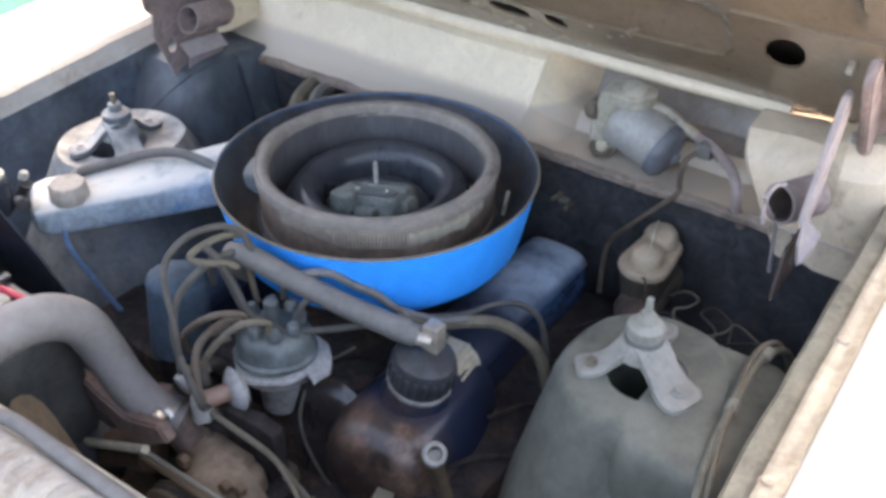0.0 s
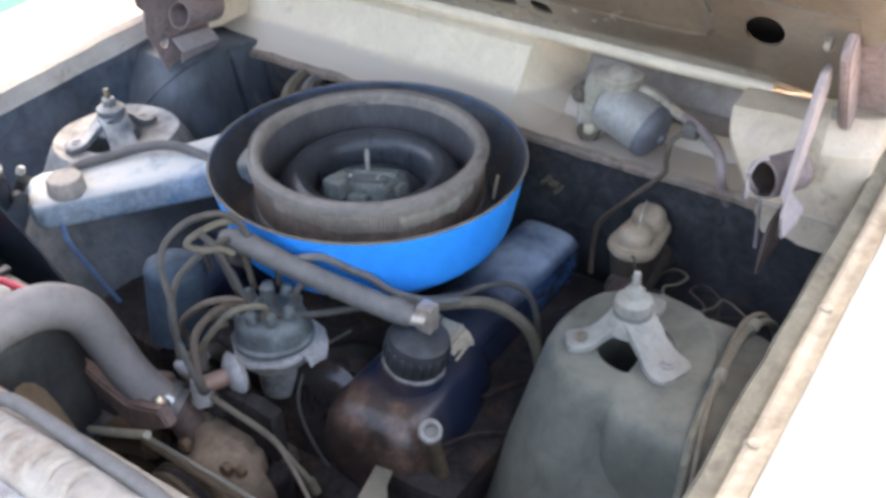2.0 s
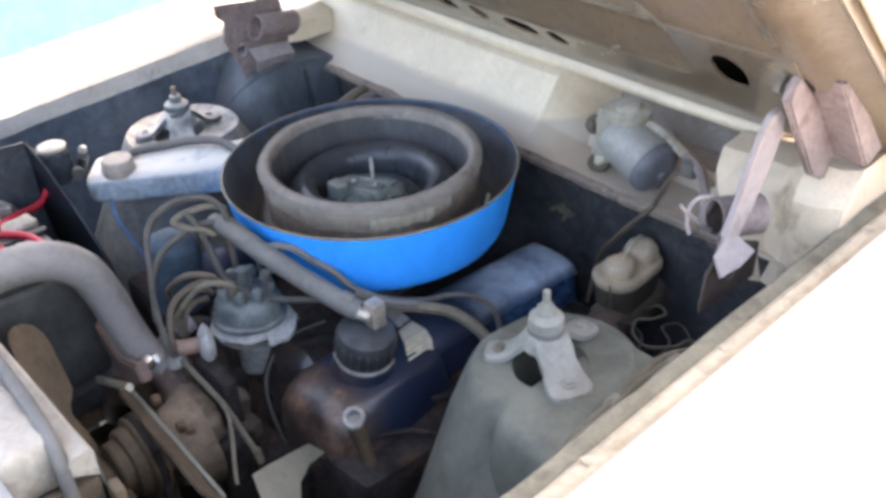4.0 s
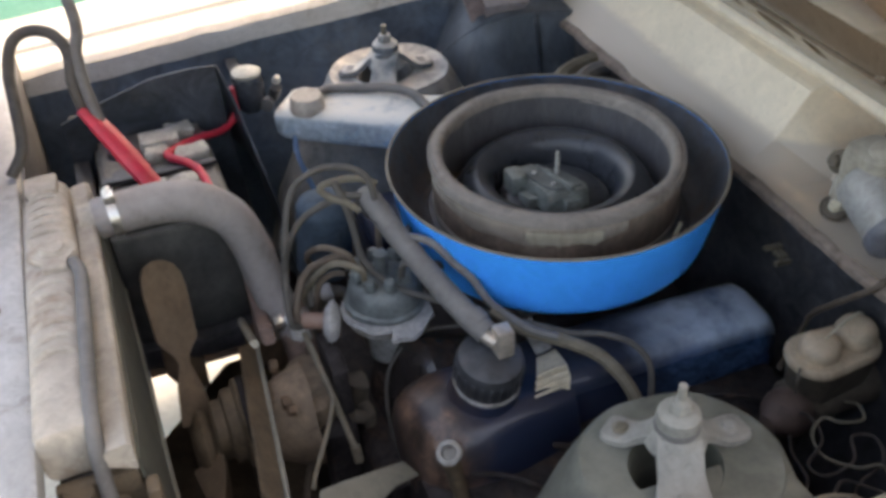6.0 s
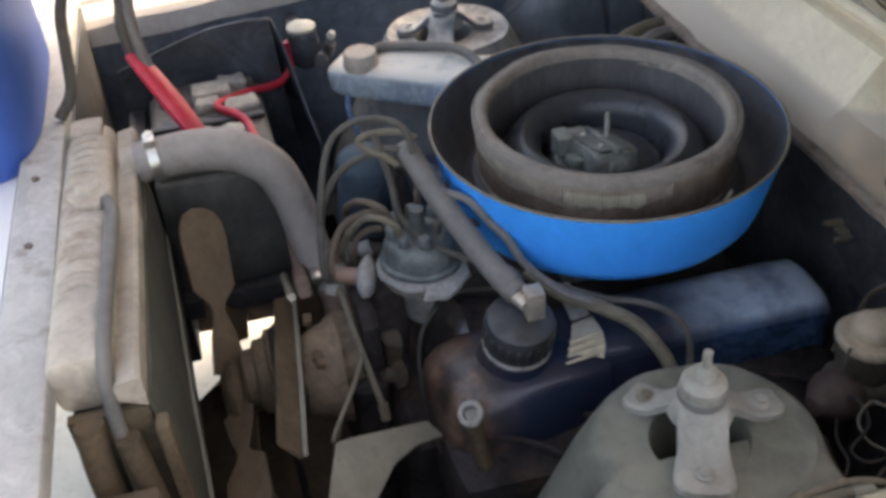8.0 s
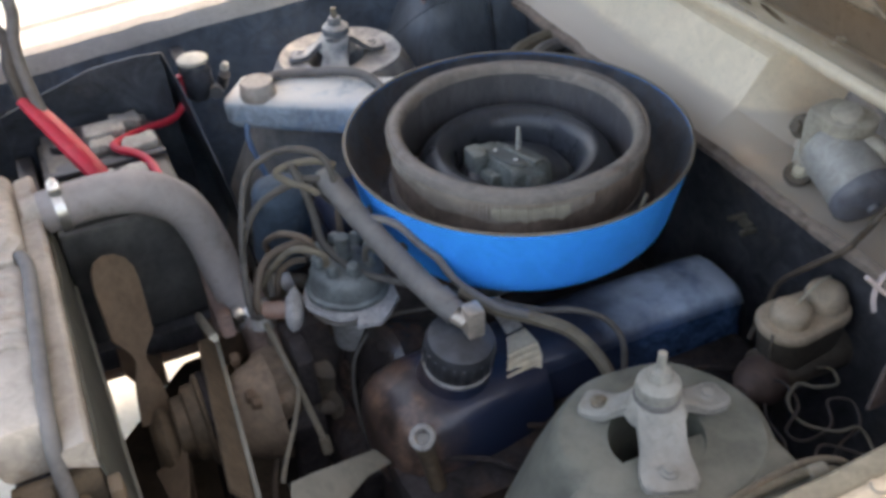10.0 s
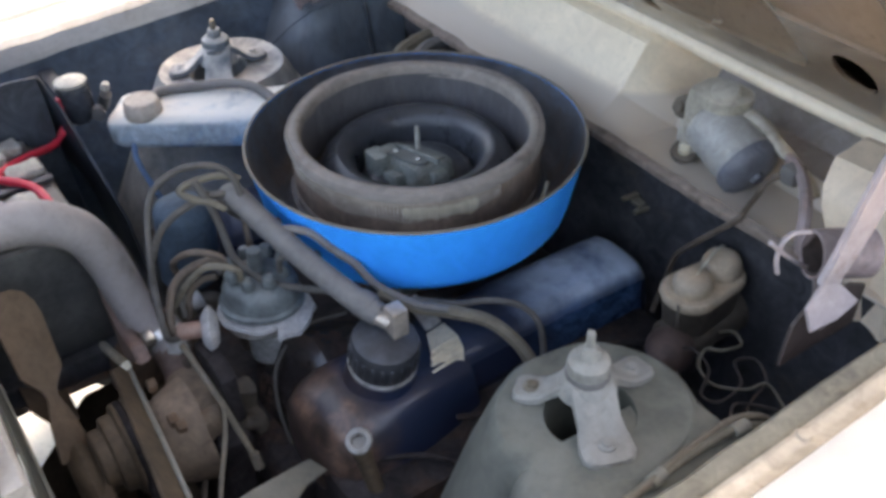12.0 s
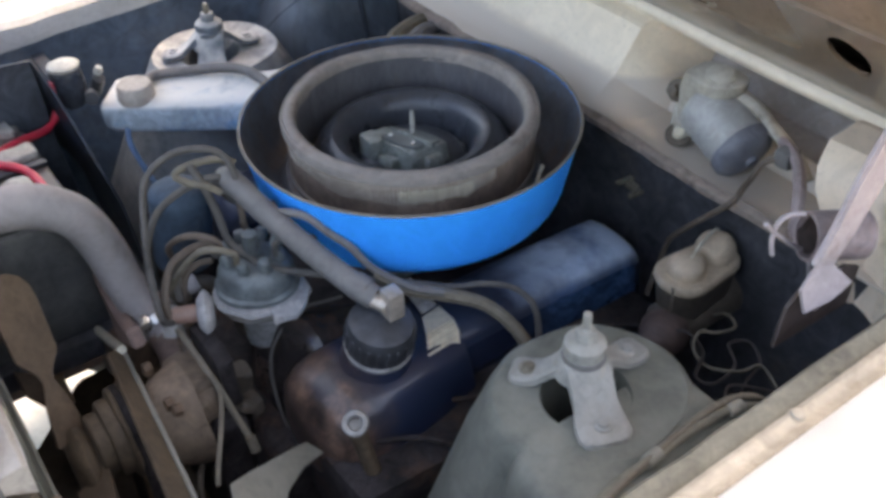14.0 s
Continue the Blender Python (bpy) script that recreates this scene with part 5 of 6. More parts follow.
    part("stud", lathe([(0, -0.01), (0.0065, -0.01), (0.0065, 0.014), (0.0045, 0.016), (0.0042, 0.033), (0, 0.034)], (cx, cy, top * 1.6), seg=16), M["bolt"] if side > 0 else material, b)
    part("nut", hexagon((cx, cy, top), (0, 0, 1), 0.011, 0.013), material, b)
    part("washer", lathe([(0, 0), (0.0205, 0), (0.0215, 0.004), (0.0205, 0.013), (0.016, 0.017), (0, 0.018)], (cx, cy, -0.016 + top), seg=32), material, b)
    part("bush", lathe([(0, 0), (0.0215, 0), (0.0225, 0.003), (0.021, 0.007), (0, 0.007)], (cx, cy, -0.023 + top), seg=32), M["hose_dark"], b, "rubber bush")
    part("hub", lathe([(0, 0), (0.030, 0), (0.026, 0.014), (0.0225, 0.018), (0, 0.018)], (cx, cy, -0.041 + top), seg=28), material, b)
    for k, (an, r, wide) in enumerate(turn):
        ex, ey = cx + r * math.cos(radians(an)), cy + r * math.sin(radians(an))
        ux, uy = math.cos(radians(an)), math.sin(radians(an))
        vx, vy = -uy, ux
        secs = []
        for f, hw, z, th in ((0.0, 0.0225, -0.020, 0.014), (0.16, 0.0225, -0.021, 0.013), (0.30, 0.4 * wide + 0.0125, -0.026, 0.012), (0.45, 0.75 * wide + 0.004, -0.034, 0.011), (0.62, 0.90 * wide, -0.045, 0.010), (0.78, wide, -0.0535, 0.009), (0.95, 1.08 * wide, -0.0575, 0.008), (1.14, 1.10 * wide, -0.0590, 0.007), (1.26, 0.94 * wide, -0.0600, 0.006), (1.31, 0.70 * wide, -0.0615, 0.005)):
            px, py = cx + (ex - cx) * f, cy + (ey - cy) * f
            secs.append([(px + vx * hw, py + vy * hw, z - th), (px - vx * hw, py - vy * hw, z - th), (px - vx * hw * 0.98, py - vy * hw * 0.98, z - 0.001), (px - vx * hw * 0.80, py - vy * hw * 0.80, z + 0.0015), (px - vx * hw * 0.4, py - vy * hw * 0.4, z + 0.001), (px + vx * hw * 0.4, py + vy * hw * 0.4, z + 0.001), (px + vx * hw * 0.80, py + vy * hw * 0.80, z + 0.0015), (px + vx * hw * 0.98, py + vy * hw * 0.98, z - 0.001)])
        part("leg", loft(secs), material, b)
        part("leg_bolt", lathe([(0, 0), (0.009, 0), (0.009, 0.002), (0.0055, 0.003), (0.005, 0.0055), (0, 0.006)], (ex, ey, -0.0572), seg=12), material if k else M["bolt"], b)
    return b


bracket((-0.092, -0.444), -1, M["bracket"], "dusty grey cast bracket with a stud on the near tower", ((126, 0.055, 0.0165), (249, 0.060, 0.0245), (4, 0.066, 0.0165)))
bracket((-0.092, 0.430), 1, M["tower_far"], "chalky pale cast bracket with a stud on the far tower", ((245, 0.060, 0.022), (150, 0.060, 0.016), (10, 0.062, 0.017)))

# ---- radiator ----
def sag(y):
    """The radiator hangs a little lower at its far end."""
    return -0.05 * (y + 0.05)


rad = thing("radiator", (-0.612, -0.06, -0.45), "radiator with a dented whitish top tank", "radiator")
secs = []
for y, w, h in ((-0.280, 0.024, 0.026), (-0.278, 0.027, 0.031), (-0.27, 0.028, 0.034), (-0.22, 0.028, 0.035), (-0.10, 0.028, 0.037), (0.05, 0.028, 0.037), (0.14, 0.028, 0.036), (0.185, 0.026, 0.032), (0.194, 0.023, 0.026)):
    loop = []
    for i in range(32):
        a = 2 * math.pi * i / 32
        ca, sa = math.cos(a), math.sin(a)
        loop.append((-0.627 + 1.08 * w * math.copysign(abs(ca) ** 0.5, ca), y, -0.006 + sag(y) + h * math.copysign(abs(sa) ** 0.55, sa)))
    secs.append(loop)
tank = part("top_tank", rumple(loft(secs), 0.003, 26), M["rad"], rad)
part("end_block", rumple(fine(box((-0.647, 0.150, 0.012), (-0.608, 0.188, 0.026), 0.004), 1), 0.002, 30), M["rad"], tank)
for y in (0.140, 0.120, 0.100, 0.080, 0.060, -0.050, -0.074, -0.098, -0.122, -0.146, -0.170):
    z = sag(y)
    part("rib", tube([(-0.652, y - 0.012, 0.014 + z), (-0.643, y - 0.002, 0.0265 + z), (-0.628, y + 0.004, 0.0295 + z), (-0.612, y + 0.000, 0.0270 + z), (-0.602, y - 0.012, 0.014 + z)], [0.003, 0.0055, 0.006, 0.0055, 0.003], 8, 4), M["rad"], tank)
part("filler_neck", lathe([(0, 0), (0.024, 0), (0.024, 0.012), (0, 0.012)], (-0.622, 0.008, 0.020), seg=24), M["rad"], rad)
part("cap", rumple(merge(lathe([(0, 0), (0.026, 0), (0.027, 0.003), (0.025, 0.007), (0.016, 0.009), (0.013, 0.013), (0, 0.014)], (-0.622, 0.008, 0.027), (0.10, -0.05, 1), 30), box((-0.633, -0.030, 0.024), (-0.606, -0.010, 0.036), 0.003)), 0.003, 40), M["rad"], rad, "dirty broken radiator cap")
part("overflow_pipe", tube([(-0.600, -0.018, 0.030), (-0.594, -0.05, 0.032), (-0.597, -0.15, 0.036), (-0.600, -0.23, 0.038), (-0.603, -0.282, 0.028), (-0.606, -0.300, -0.02), (-0.606, -0.312, -0.16)], 0.0075, 10), M["hose_dark"], rad, "grey rubber overflow pipe")
flange = [(-0.600, -0.022), (-0.600, -0.006), (-0.596, -0.001), (-0.578, 0.002), (-0.574, -0.002), (-0.574, -0.034)]
part("rear_flange", rumple(loft([[(x, y, z + sag(y) + 0.006) for x, z in flange] for y in (-0.300, -0.297, -0.25, -0.15, -0.05, 0.05, 0.15, 0.198, 0.200)]), 0.0015, 20), M["rad"], rad)
part("core", box((-0.648, -0.285, -0.44), (-0.605, 0.190, -0.030), 0.004), M["firewall"], rad)
for y in (-0.298, 0.190):
    part("side_strap", box((-0.650, y, -0.45), (-0.605 if y > 0 else -0.575, y + 0.012, -0.020), 0.003), M["brownmetal"], rad)
part("shroud_edge", merge(box((-0.573, -0.320, -0.45), (-0.560, -0.298, -0.030), 0.004), tube([(-0.63, -0.305, -0.02), (-0.632, -0.315, -0.10), (-0.62, -0.33, -0.25), (-0.60, -0.34, -0.42)], 0.014, 12), tube([(-0.60, -0.312, -0.04), (-0.59, -0.325, -0.15), (-0.575, -0.335, -0.30), (-0.57, -0.34, -0.44)], 0.012, 12)), M["brownmetal"], rad, "brown grimy pipes at the side")
skirt = strip([(-0.574, 0.130, -0.028), (-0.571, 0.130, -0.060), (-0.566, 0.100, -0.190)], [(-0.574, -0.297, -0.010), (-0.570, -0.297, -0.080), (-0.562, -0.30, -0.300)], 0.003, 10)
part("skirt", rumple(skirt, 0.003, 14), M["core"], rad, "olive sheet behind the core")
part("skirt_edge", tube([(-0.567, 0.120, -0.130), (-0.565, 0.0, -0.165), (-0.562, -0.15, -0.215), (-0.558, -0.295, -0.285)], 0.004, 8, 5), M["plate"], rad)
part("inlet", lathe([(0, 0), (0.021, 0), (0.021, 0.05), (0.024, 0.055), (0, 0.055)], (-0.592, 0.110, -0.006), (1, 0.03, 0.0), 24), M["rad"], rad)
part("bottom_tank", box((-0.652, -0.33, -0.50), (-0.608, 0.20, -0.44), 0.012), M["core"], rad)

# upper radiator hose
rh = thing("radiator_hose", (-0.44, 0.10, -0.20), "dusty grey-brown upper radiator hose", "hose")
part("hose", tube([(-0.572, 0.110, -0.006), (-0.548, 0.110, -0.004), (-0.512, 0.116, -0.006), (-0.475, 0.120, -0.013), (-0.442, 0.121, -0.028), (-0.412, 0.120, -0.058), (-0.394, 0.116, -0.108), (-0.384, 0.098, -0.162), (-0.373, 0.070, -0.200), (-0.360, 0.043, -0.218)], [0.0255, 0.026, 0.0262, 0.027, 0.0275, 0.027, 0.0265, 0.026, 0.025, 0.025], 28, 8), M["hose"], rh)
for at, dr, up in (((-0.552, 0.110, -0.004), (1, 0.08, 0.03), (0.0, -0.006, 0.030)), ((-0.366, 0.056, -0.208), (0.30, -0.80, -0.50), (-0.020, -0.012, 0.020))):
    c = part("clamp", lathe([(0.0262, -0.006), (0.0285, -0.006), (0.0285, 0.006), (0.0262, 0.006)], at, dr, 30), M["steel"] if at[0] < -0.5 else M["steel"], rh, "steel hose clamp")
    q = Vector(at) + Vector(up)
    part("screw", merge(box(tuple(q - Vector((0.007, 0.011, 0.005))), tuple(q + Vector((0.007, 0.011, 0.006))), 0.003), hexagon(tuple(q + Vector((0, 0.010, 0))), (0, 1, 0), 0.005, 0.010)), M["steel"], c)

# ---- fan and pulleys ----
FANC = Vector((-0.518, -0.060, -0.265))
fan = thing("cooling_fan", FANC, "brown grimy steel cooling fan at rest", "fan")
part("hub", lathe([(0, -0.014), (0.026, -0.014), (0.034, -0.008), (0.042, -0.004), (0.045, 0.002), (0.042, 0.010), (0.036, 0.014), (0, 0.014)], FANC, (1, 0, 0), 32), M["brownmetal"], fan)
for turn in (-43, 84, 137, 264):
    an = radians(turn)
    m = Matrix.Translation(FANC) @ Matrix.Rotation(an, 4, "X")
    outer = [(-0.026, 0.03), (0.026, 0.03), (0.018, 0.080), (0.008, 0.112), (0.012, 0.124), (0.031, 0.146), (0.034, 0.215), (0.031, 0.236), (0.022, 0.250), (0.007, 0.257), (-0.009, 0.257), (-0.023, 0.250), (-0.031, 0.236), (-0.034, 0.215), (-0.031, 0.146), (-0.012, 0.124), (-0.008, 0.112), (-0.018, 0.080)]
    bl = plate([(u, 0.95 * v) for u, v in outer], [], 0.003, m @ Matrix(((0.80, 0, 0.60, 0), (0.60, 0, -0.80, 0), (0, 1, 0, 0), (0, 0, 0, 1))))
    part("blade", bl, M["fan"], fan)
part("spacer", lathe([(0, 0.012), (0.030, 0.012), (0.030, 0.045), (0.040, 0.05), (0.040, 0.075), (0, 0.075)], FANC, (1, 0, 0), 28), M["fan"], fan, "brown grimy spacer")
pul = thing("belt_pulley", (-0.40, -0.075, -0.30), "large grimy steel belt pulley on the water pump", "pulley")
PC = Vector((-0.502, -0.066, -0.240))
part("wheel", rumple(lathe([(0, 0.0), (0.034, 0.0), (0.037, 0.003), (0.038, 0.016), (0.046, 0.018), (0.048, 0.021), (0.048, 0.032), (0.056, 0.034), (0.058, 0.037), (0.052, 0.044), (0.058, 0.051), (0.056, 0.055), (0.040, 0.058), (0.034, 0.075), (0, 0.076)], PC, (1, 0, 0), 56), 0.0012, 30), M["brownmetal"], pul, "grimy brown stepped pulley wheel")
part("worn_rim", lathe([(0.0565, 0.001), (0.0592, 0.002), (0.0592, 0.004), (0.0565, 0.005)], PC + Vector((0.048, 0, 0)), (1, 0, 0), 48), M["brownmetal"], pul, "rubbed brown rim")
part("pump_body", rumple(merge(lathe([(0, 0), (0.05, 0), (0.06, 0.02), (0.070, 0.05), (0, 0.05)], (-0.428, -0.062, -0.262), (1, 0, 0), 28), fine(box((-0.395, -0.085, -0.30), (-0.345, 0.00, -0.205), 0.024, 3), 1)), 0.004, 22), M["tan_cast"], pul)
for y in (-0.09, -0.02):
    part("pump_bolt", hexagon((-0.405, y, -0.205), (-1, 0, 0.1), 0.009, 0.010), M["rust"], pul)
alt = thing("alternator", (-0.42, -0.30, -0.46), "grimy alternator low beside the pulley", "alternator")
part("case", lathe([(0, 0), (0.05, 0), (0.062, 0.01), (0.064, 0.05), (0.062, 0.09), (0.05, 0.105), (0, 0.105)], (-0.40, -0.31, -0.42), (1, 0, 0), 36), M["brownmetal"], alt)
part("pulley", lathe([(0, 0), (0.034, 0), (0.037, 0.003), (0.030, 0.010), (0.037, 0.017), (0.034, 0.02), (0, 0.02)], (-0.445, -0.31, -0.42), (1, 0, 0), 30), M["brownmetal"], alt)
part("strap", tube([(-0.426, 0.213, -0.294), (-0.425, 0.120, -0.249), (-0.423, 0.033, -0.206)], 0.0062, 10, 4), M["clip"], alt, "tan adjusting strap")
part("brace_bar", rumple(fine(prism([(-0.422, 0.053, -0.222), (-0.447, 0.010, -0.186), (-0.474, -0.270, -0.143), (-0.452, -0.275, -0.173)], (0.003, 0.001, 0.003), 0.001), 1), 0.0015, 30), M["brownmetal"], alt, "grimy flat brace bar")
part("brace_edge", tube([(-0.420, 0.040, -0.216), (-0.432, -0.110, -0.193), (-0.446, -0.272, -0.168)], 0.0030, 8, 3), M["plate"], alt, "rubbed tan edge of the brace")
pts = []
for k in range(30):
    an = radians(-30 + 190 * k / 29)
    pts.append((-0.458, -0.066 + 0.053 * math.cos(an), -0.240 + 0.053 * math.sin(an)))
for k in range(13):
    an = radians(190 + 150 * k / 12)
    pts.append((-0.458, -0.055 + 0.085 * math.cos(an), -0.53 + 0.085 * math.sin(an)))
pts.append(pts[0])
solid("fan_belt", tube(pts, 0.006, 8, 2), M["block"], "black rubber fan belt", "belt")
# front of the engine: water pump neck, filter-like can and brackets
fr = thing("water_pump", (-0.38, 0.02, -0.36), "brown grimy water pump castings at the engine front", "water pump")
part("casting", rumple(fine(box((-0.400, -0.100, -0.33), (-0.345, -0.020, -0.215), 0.024, 3), 2), 0.007, 26), M["tan_cast"], fr)
part("pump_neck", tube([(-0.395, 0.06, -0.255), (-0.400, 0.10, -0.265), (-0.402, 0.15, -0.30), (-0.400, 0.18, -0.36)], [0.026, 0.025, 0.026, 0.028], 16, 6), M["rust"], fr, "rusty brown neck")
part("arm", rumple(fine(prism([(-0.392, 0.170, -0.165), (-0.392, 0.150, -0.205), (-0.398, 0.07, -0.225), (-0.398, 0.00, -0.185), (-0.398, 0.01, -0.160), (-0.395, 0.08, -0.190)], (-0.018, 0, 0), 0.003), 1), 0.003, 30), M["pink_rust"], fr, "pinkish brown bracket arm")
part("flat_bracket", rumple(fine(box((-0.352, -0.115, -0.235), (-0.330, -0.030, -0.155), 0.006), 2), 0.004, 30), M["block"], fr)
for y, z in ((0.035, -0.222), (-0.012, -0.214), (0.012, -0.30), (-0.05, -0.20)):
    part("bolt", hexagon((-0.402, y - 0.06, z), (-1, 0, 0.2), 0.008, 0.010), M["rust"], fr)
part("pipe_union", merge(lathe([(0, 0), (0.013, 0), (0.013, 0.02), (0.010, 0.03), (0, 0.03)], (-0.366, -0.018, -0.165), (0.1, 0.3, 1), 14), hexagon((-0.366, -0.018, -0.170), (0.1, 0.3, 1), 0.015, 0.008)), M["alloy"], fr)
sn_ = thing("heater_fitting", (-0.33, 0.05, -0.20), "pale corroded hose fitting beside the distributor", "fitting")
part("barrel", lathe([(0, 0), (0.013, 0), (0.015, 0.004), (0.015, 0.018), (0.012, 0.022), (0.012, 0.040), (0, 0.041)], (-0.346, 0.046, -0.168), (0.9, -0.1, 0.25), 22), M["white_alloy"], sn_)
part("collar", hexagon((-0.330, 0.044, -0.164), (0.9, -0.1, 0.25), 0.018, 0.008), M["bolt"], sn_)
part("stem", tube([(-0.312, 0.043, -0.160), (-0.290, 0.04, -0.17), (-0.270, 0.035, -0.21), (-0.262, 0.03, -0.26)], 0.010, 12, 5), M["mc"], sn_, "dark stem into the manifold")
lu = thing("idler_casting", (-0.31, -0.06, -0.28), "dull grimy lugs on the engine front", "casting")
part("lug", rumple(fine(box((-0.322, -0.075, -0.285), (-0.298, -0.045, -0.225), 0.008, 2), 2), 0.006, 40), M["mc"], lu)
part("web", rumple(fine(box((-0.318, -0.100, -0.285), (-0.300, -0.068, -0.262), 0.006, 2), 1), 0.004, 40), M["mc"], lu)
part("dowel", lathe([(0, 0), (0.009, 0), (0.009, 0.016), (0.006, 0.020), (0, 0.020)], (-0.318, -0.098, -0.262), (-0.7, -0.2, 0.7), 14), M["mc"], lu)
sw = thing("oil_sender", (-0.30, 0.09, -0.28), "brown pressure sender with a pale collar on the engine", "sender")
part("body", rumple(lathe([(0, 0), (0.012, 0), (0.014, 0.010), (0.024, 0.018), (0.026, 0.034), (0.020, 0.044), (0.008, 0.048), (0, 0.048)], (-0.335, 0.105, -0.262), (-0.2, 0.1, 1), 24), 0.001, 30), M["pink_rust"], sw)
part("collar", hexagon((-0.335, 0.105, -0.266), (-0.2, 0.1, 1), 0.017, 0.009), M["white_alloy"], sw)
part("base_block", rumple(fine(box((-0.360, 0.080, -0.30), (-0.312, 0.130, -0.262), 0.008, 2), 1), 0.004, 30), M["rust"], sw)
# tin heat plate below the near cover
solid("mount_plate", rumple(fine(prism([(-0.414, -0.286, -0.144), (-0.360, -0.259, -0.174), (-0.305, -0.232, -0.207), (-0.290, -0.246, -0.222), (-0.325, -0.262, -0.208), (-0.356, -0.290, -0.196), (-0.380, -0.330, -0.190), (-0.405, -0.375, -0.184), (-0.440, -0.380, -0.150)], (0.001, 0.002, -0.005), 0.001), 1), 0.002, 20), M["plate"], "olive grey sheet bracket beside the engine", "bracket")
ex = thing("exhaust_manifold", (-0.02, -0.33, -0.46), "dark rusted exhaust manifold beside the engine", "manifold")
part("log", rumple(fine(tube([(-0.24, -0.322, -0.36), (-0.12, -0.330, -0.362), (0.02, -0.330, -0.366), (0.14, -0.325, -0.38), (0.19, -0.32, -0.44)], 0.026, 16, 6), 0), 0.003, 24), M["rust"], ex)
for x in (-0.19, -0.08, 0.03, 0.13):
    part("runner", tube([(x, -0.275, -0.315), (x, -0.300, -0.325), (x + 0.008, -0.322, -0.355)], 0.021, 12, 5), M["rust"], ex)
    part("spark_plug_boot", tube([(x + 0.055, -0.265, -0.285), (x + 0.055, -0.300, -0.270), (x + 0.05, -0.320, -0.262)], [0.010, 0.009, 0.007], 10, 4), M["dark_wire"], ex)
    part("plug_cable", tube([(x + 0.05, -0.320, -0.262), (x + 0.04, -0.330, -0.235), (x + 0.0, -0.300, -0.215), (x - 0.05, -0.272, -0.215)], 0.0035, 8, 5), M["block"], ex)
# ---- distributor ----
ds = thing("distributor", (-0.262, -0.045, -0.24), "dusty dark distributor with spark plug leads", "distributor")
part("shaft_housing", lathe([(0, 0), (0.025, 0), (0.028, 0.05), (0.05, 0.065), (0, 0.065)], (-0.257, -0.037, -0.218), seg=28), M["alloy"], ds)
part("body", rumple(lathe([(0, 0), (0.040, 0), (0.046, 0.006), (0.047, 0.016), (0.050, 0.020), (0, 0.022)], (-0.257, -0.037, -0.152), seg=36), 0.002, 30), M["white_alloy"], ds, "corroded alloy base")
part("base_plate", rumple(fine(plate(ring2(0.0, -0.003, 0.057, 0.054, 26, 2.0)[:20] + [(-0.014, -0.074), (0.012, -0.076), (0.036, -0.062), (0.052, -0.040)], [], 0.007, Matrix.Translation((-0.257, -0.037, -0.140))), 1), 0.005, 34), M["white_alloy"], ds, "pale corroded base plate")
dcap = part("cap", rumple(lathe([(0, 0), (0.049, 0), (0.052, 0.003), (0.052, 0.008), (0.048, 0.011), (0.047, 0.026), (0.042, 0.038), (0.034, 0.044), (0, 0.046)], (-0.257, -0.037, -0.134), (0.06, 0.04, 1), seg=40), 0.0012, 40), M["dist"], ds, "dusty dark plastic cap")
for k in range(8):
    an = 2 * math.pi * k / 8
    part("terminal", lathe([(0, 0), (0.0085, 0), (0.0075, 0.012), (0.0055, 0.014), (0, 0.014)], (-0.257 + 0.032 * math.cos(an), -0.037 + 0.032 * math.sin(an), -0.085), (0.2 * math.cos(an), 0.2 * math.sin(an), 1), 14), M["dist"], dcap)
part("centre_terminal", lathe([(0, 0), (0.010, 0), (0.009, 0.03), (0, 0.032)], (-0.257, -0.037, -0.083), seg=14), M["dist"], dcap)
part("vacuum_advance", lathe([(0, 0), (0.018, 0.0), (0.026, 0.006), (0.030, 0.010), (0.027, 0.014), (0.017, 0.020), (0, 0.021)], (-0.318, -0.038, -0.145), (-0.9, 0.35, 0.05), 32), M["white_alloy"], ds, "pale dusty vacuum unit")
part("nipple", lathe([(0, 0), (0.011, 0), (0.011, 0.026), (0.008, 0.030), (0.006, 0.038), (0, 0.038)], (-0.336, -0.030, -0.143), (-0.9, 0.35, 0.05), 16), M["nipple"], ds, "brown plastic nipple")

# ---- brake master cylinder ----
mc = thing("master_cylinder", (0.22, -0.33, -0.20), "grimy brake master cylinder with two yellowed round caps", "brake cylinder")
part("body", lathe([(0, 0), (0.026, 0), (0.030, 0.006), (0.030, 0.13), (0, 0.13)], (0.150, -0.333, -0.205), (1, 0, 0), 28), M["mc"], mc)
part("boot", rumple(lathe([(0, 0), (0.012, 0.002), (0.018, 0.010), (0.026, 0.018), (0.031, 0.032), (0.030, 0.046), (0.024, 0.058), (0.020, 0.066), (0, 0.068)], (0.112, -0.350, -0.208), (0.95, 0.20, 0.06), 26), 0.002, 30), M["boot"], mc, "perished brown rubber boot")
def cap_loop(z, grow):
    a, b = Vector((0.184, -0.330)), Vector((0.236, -0.330))
    ra, rb = 0.036 * grow, 0.031 * grow
    out = [(a.x + ra * math.cos(radians(90 + 180 * k / 16)), a.y + ra * math.sin(radians(90 + 180 * k / 16)), z) for k in range(17)]
    return out + [(b.x + rb * math.cos(radians(-90 + 180 * k / 16)), b.y + rb * math.sin(radians(-90 + 180 * k / 16)), z) for k in range(17)]


tank_ = part("reservoir", rumple(loft([cap_loop(-0.205, 0.72), cap_loop(-0.175, 0.86), cap_loop(-0.142, 0.95)]), 0.0015, 30), M["mc"], mc)
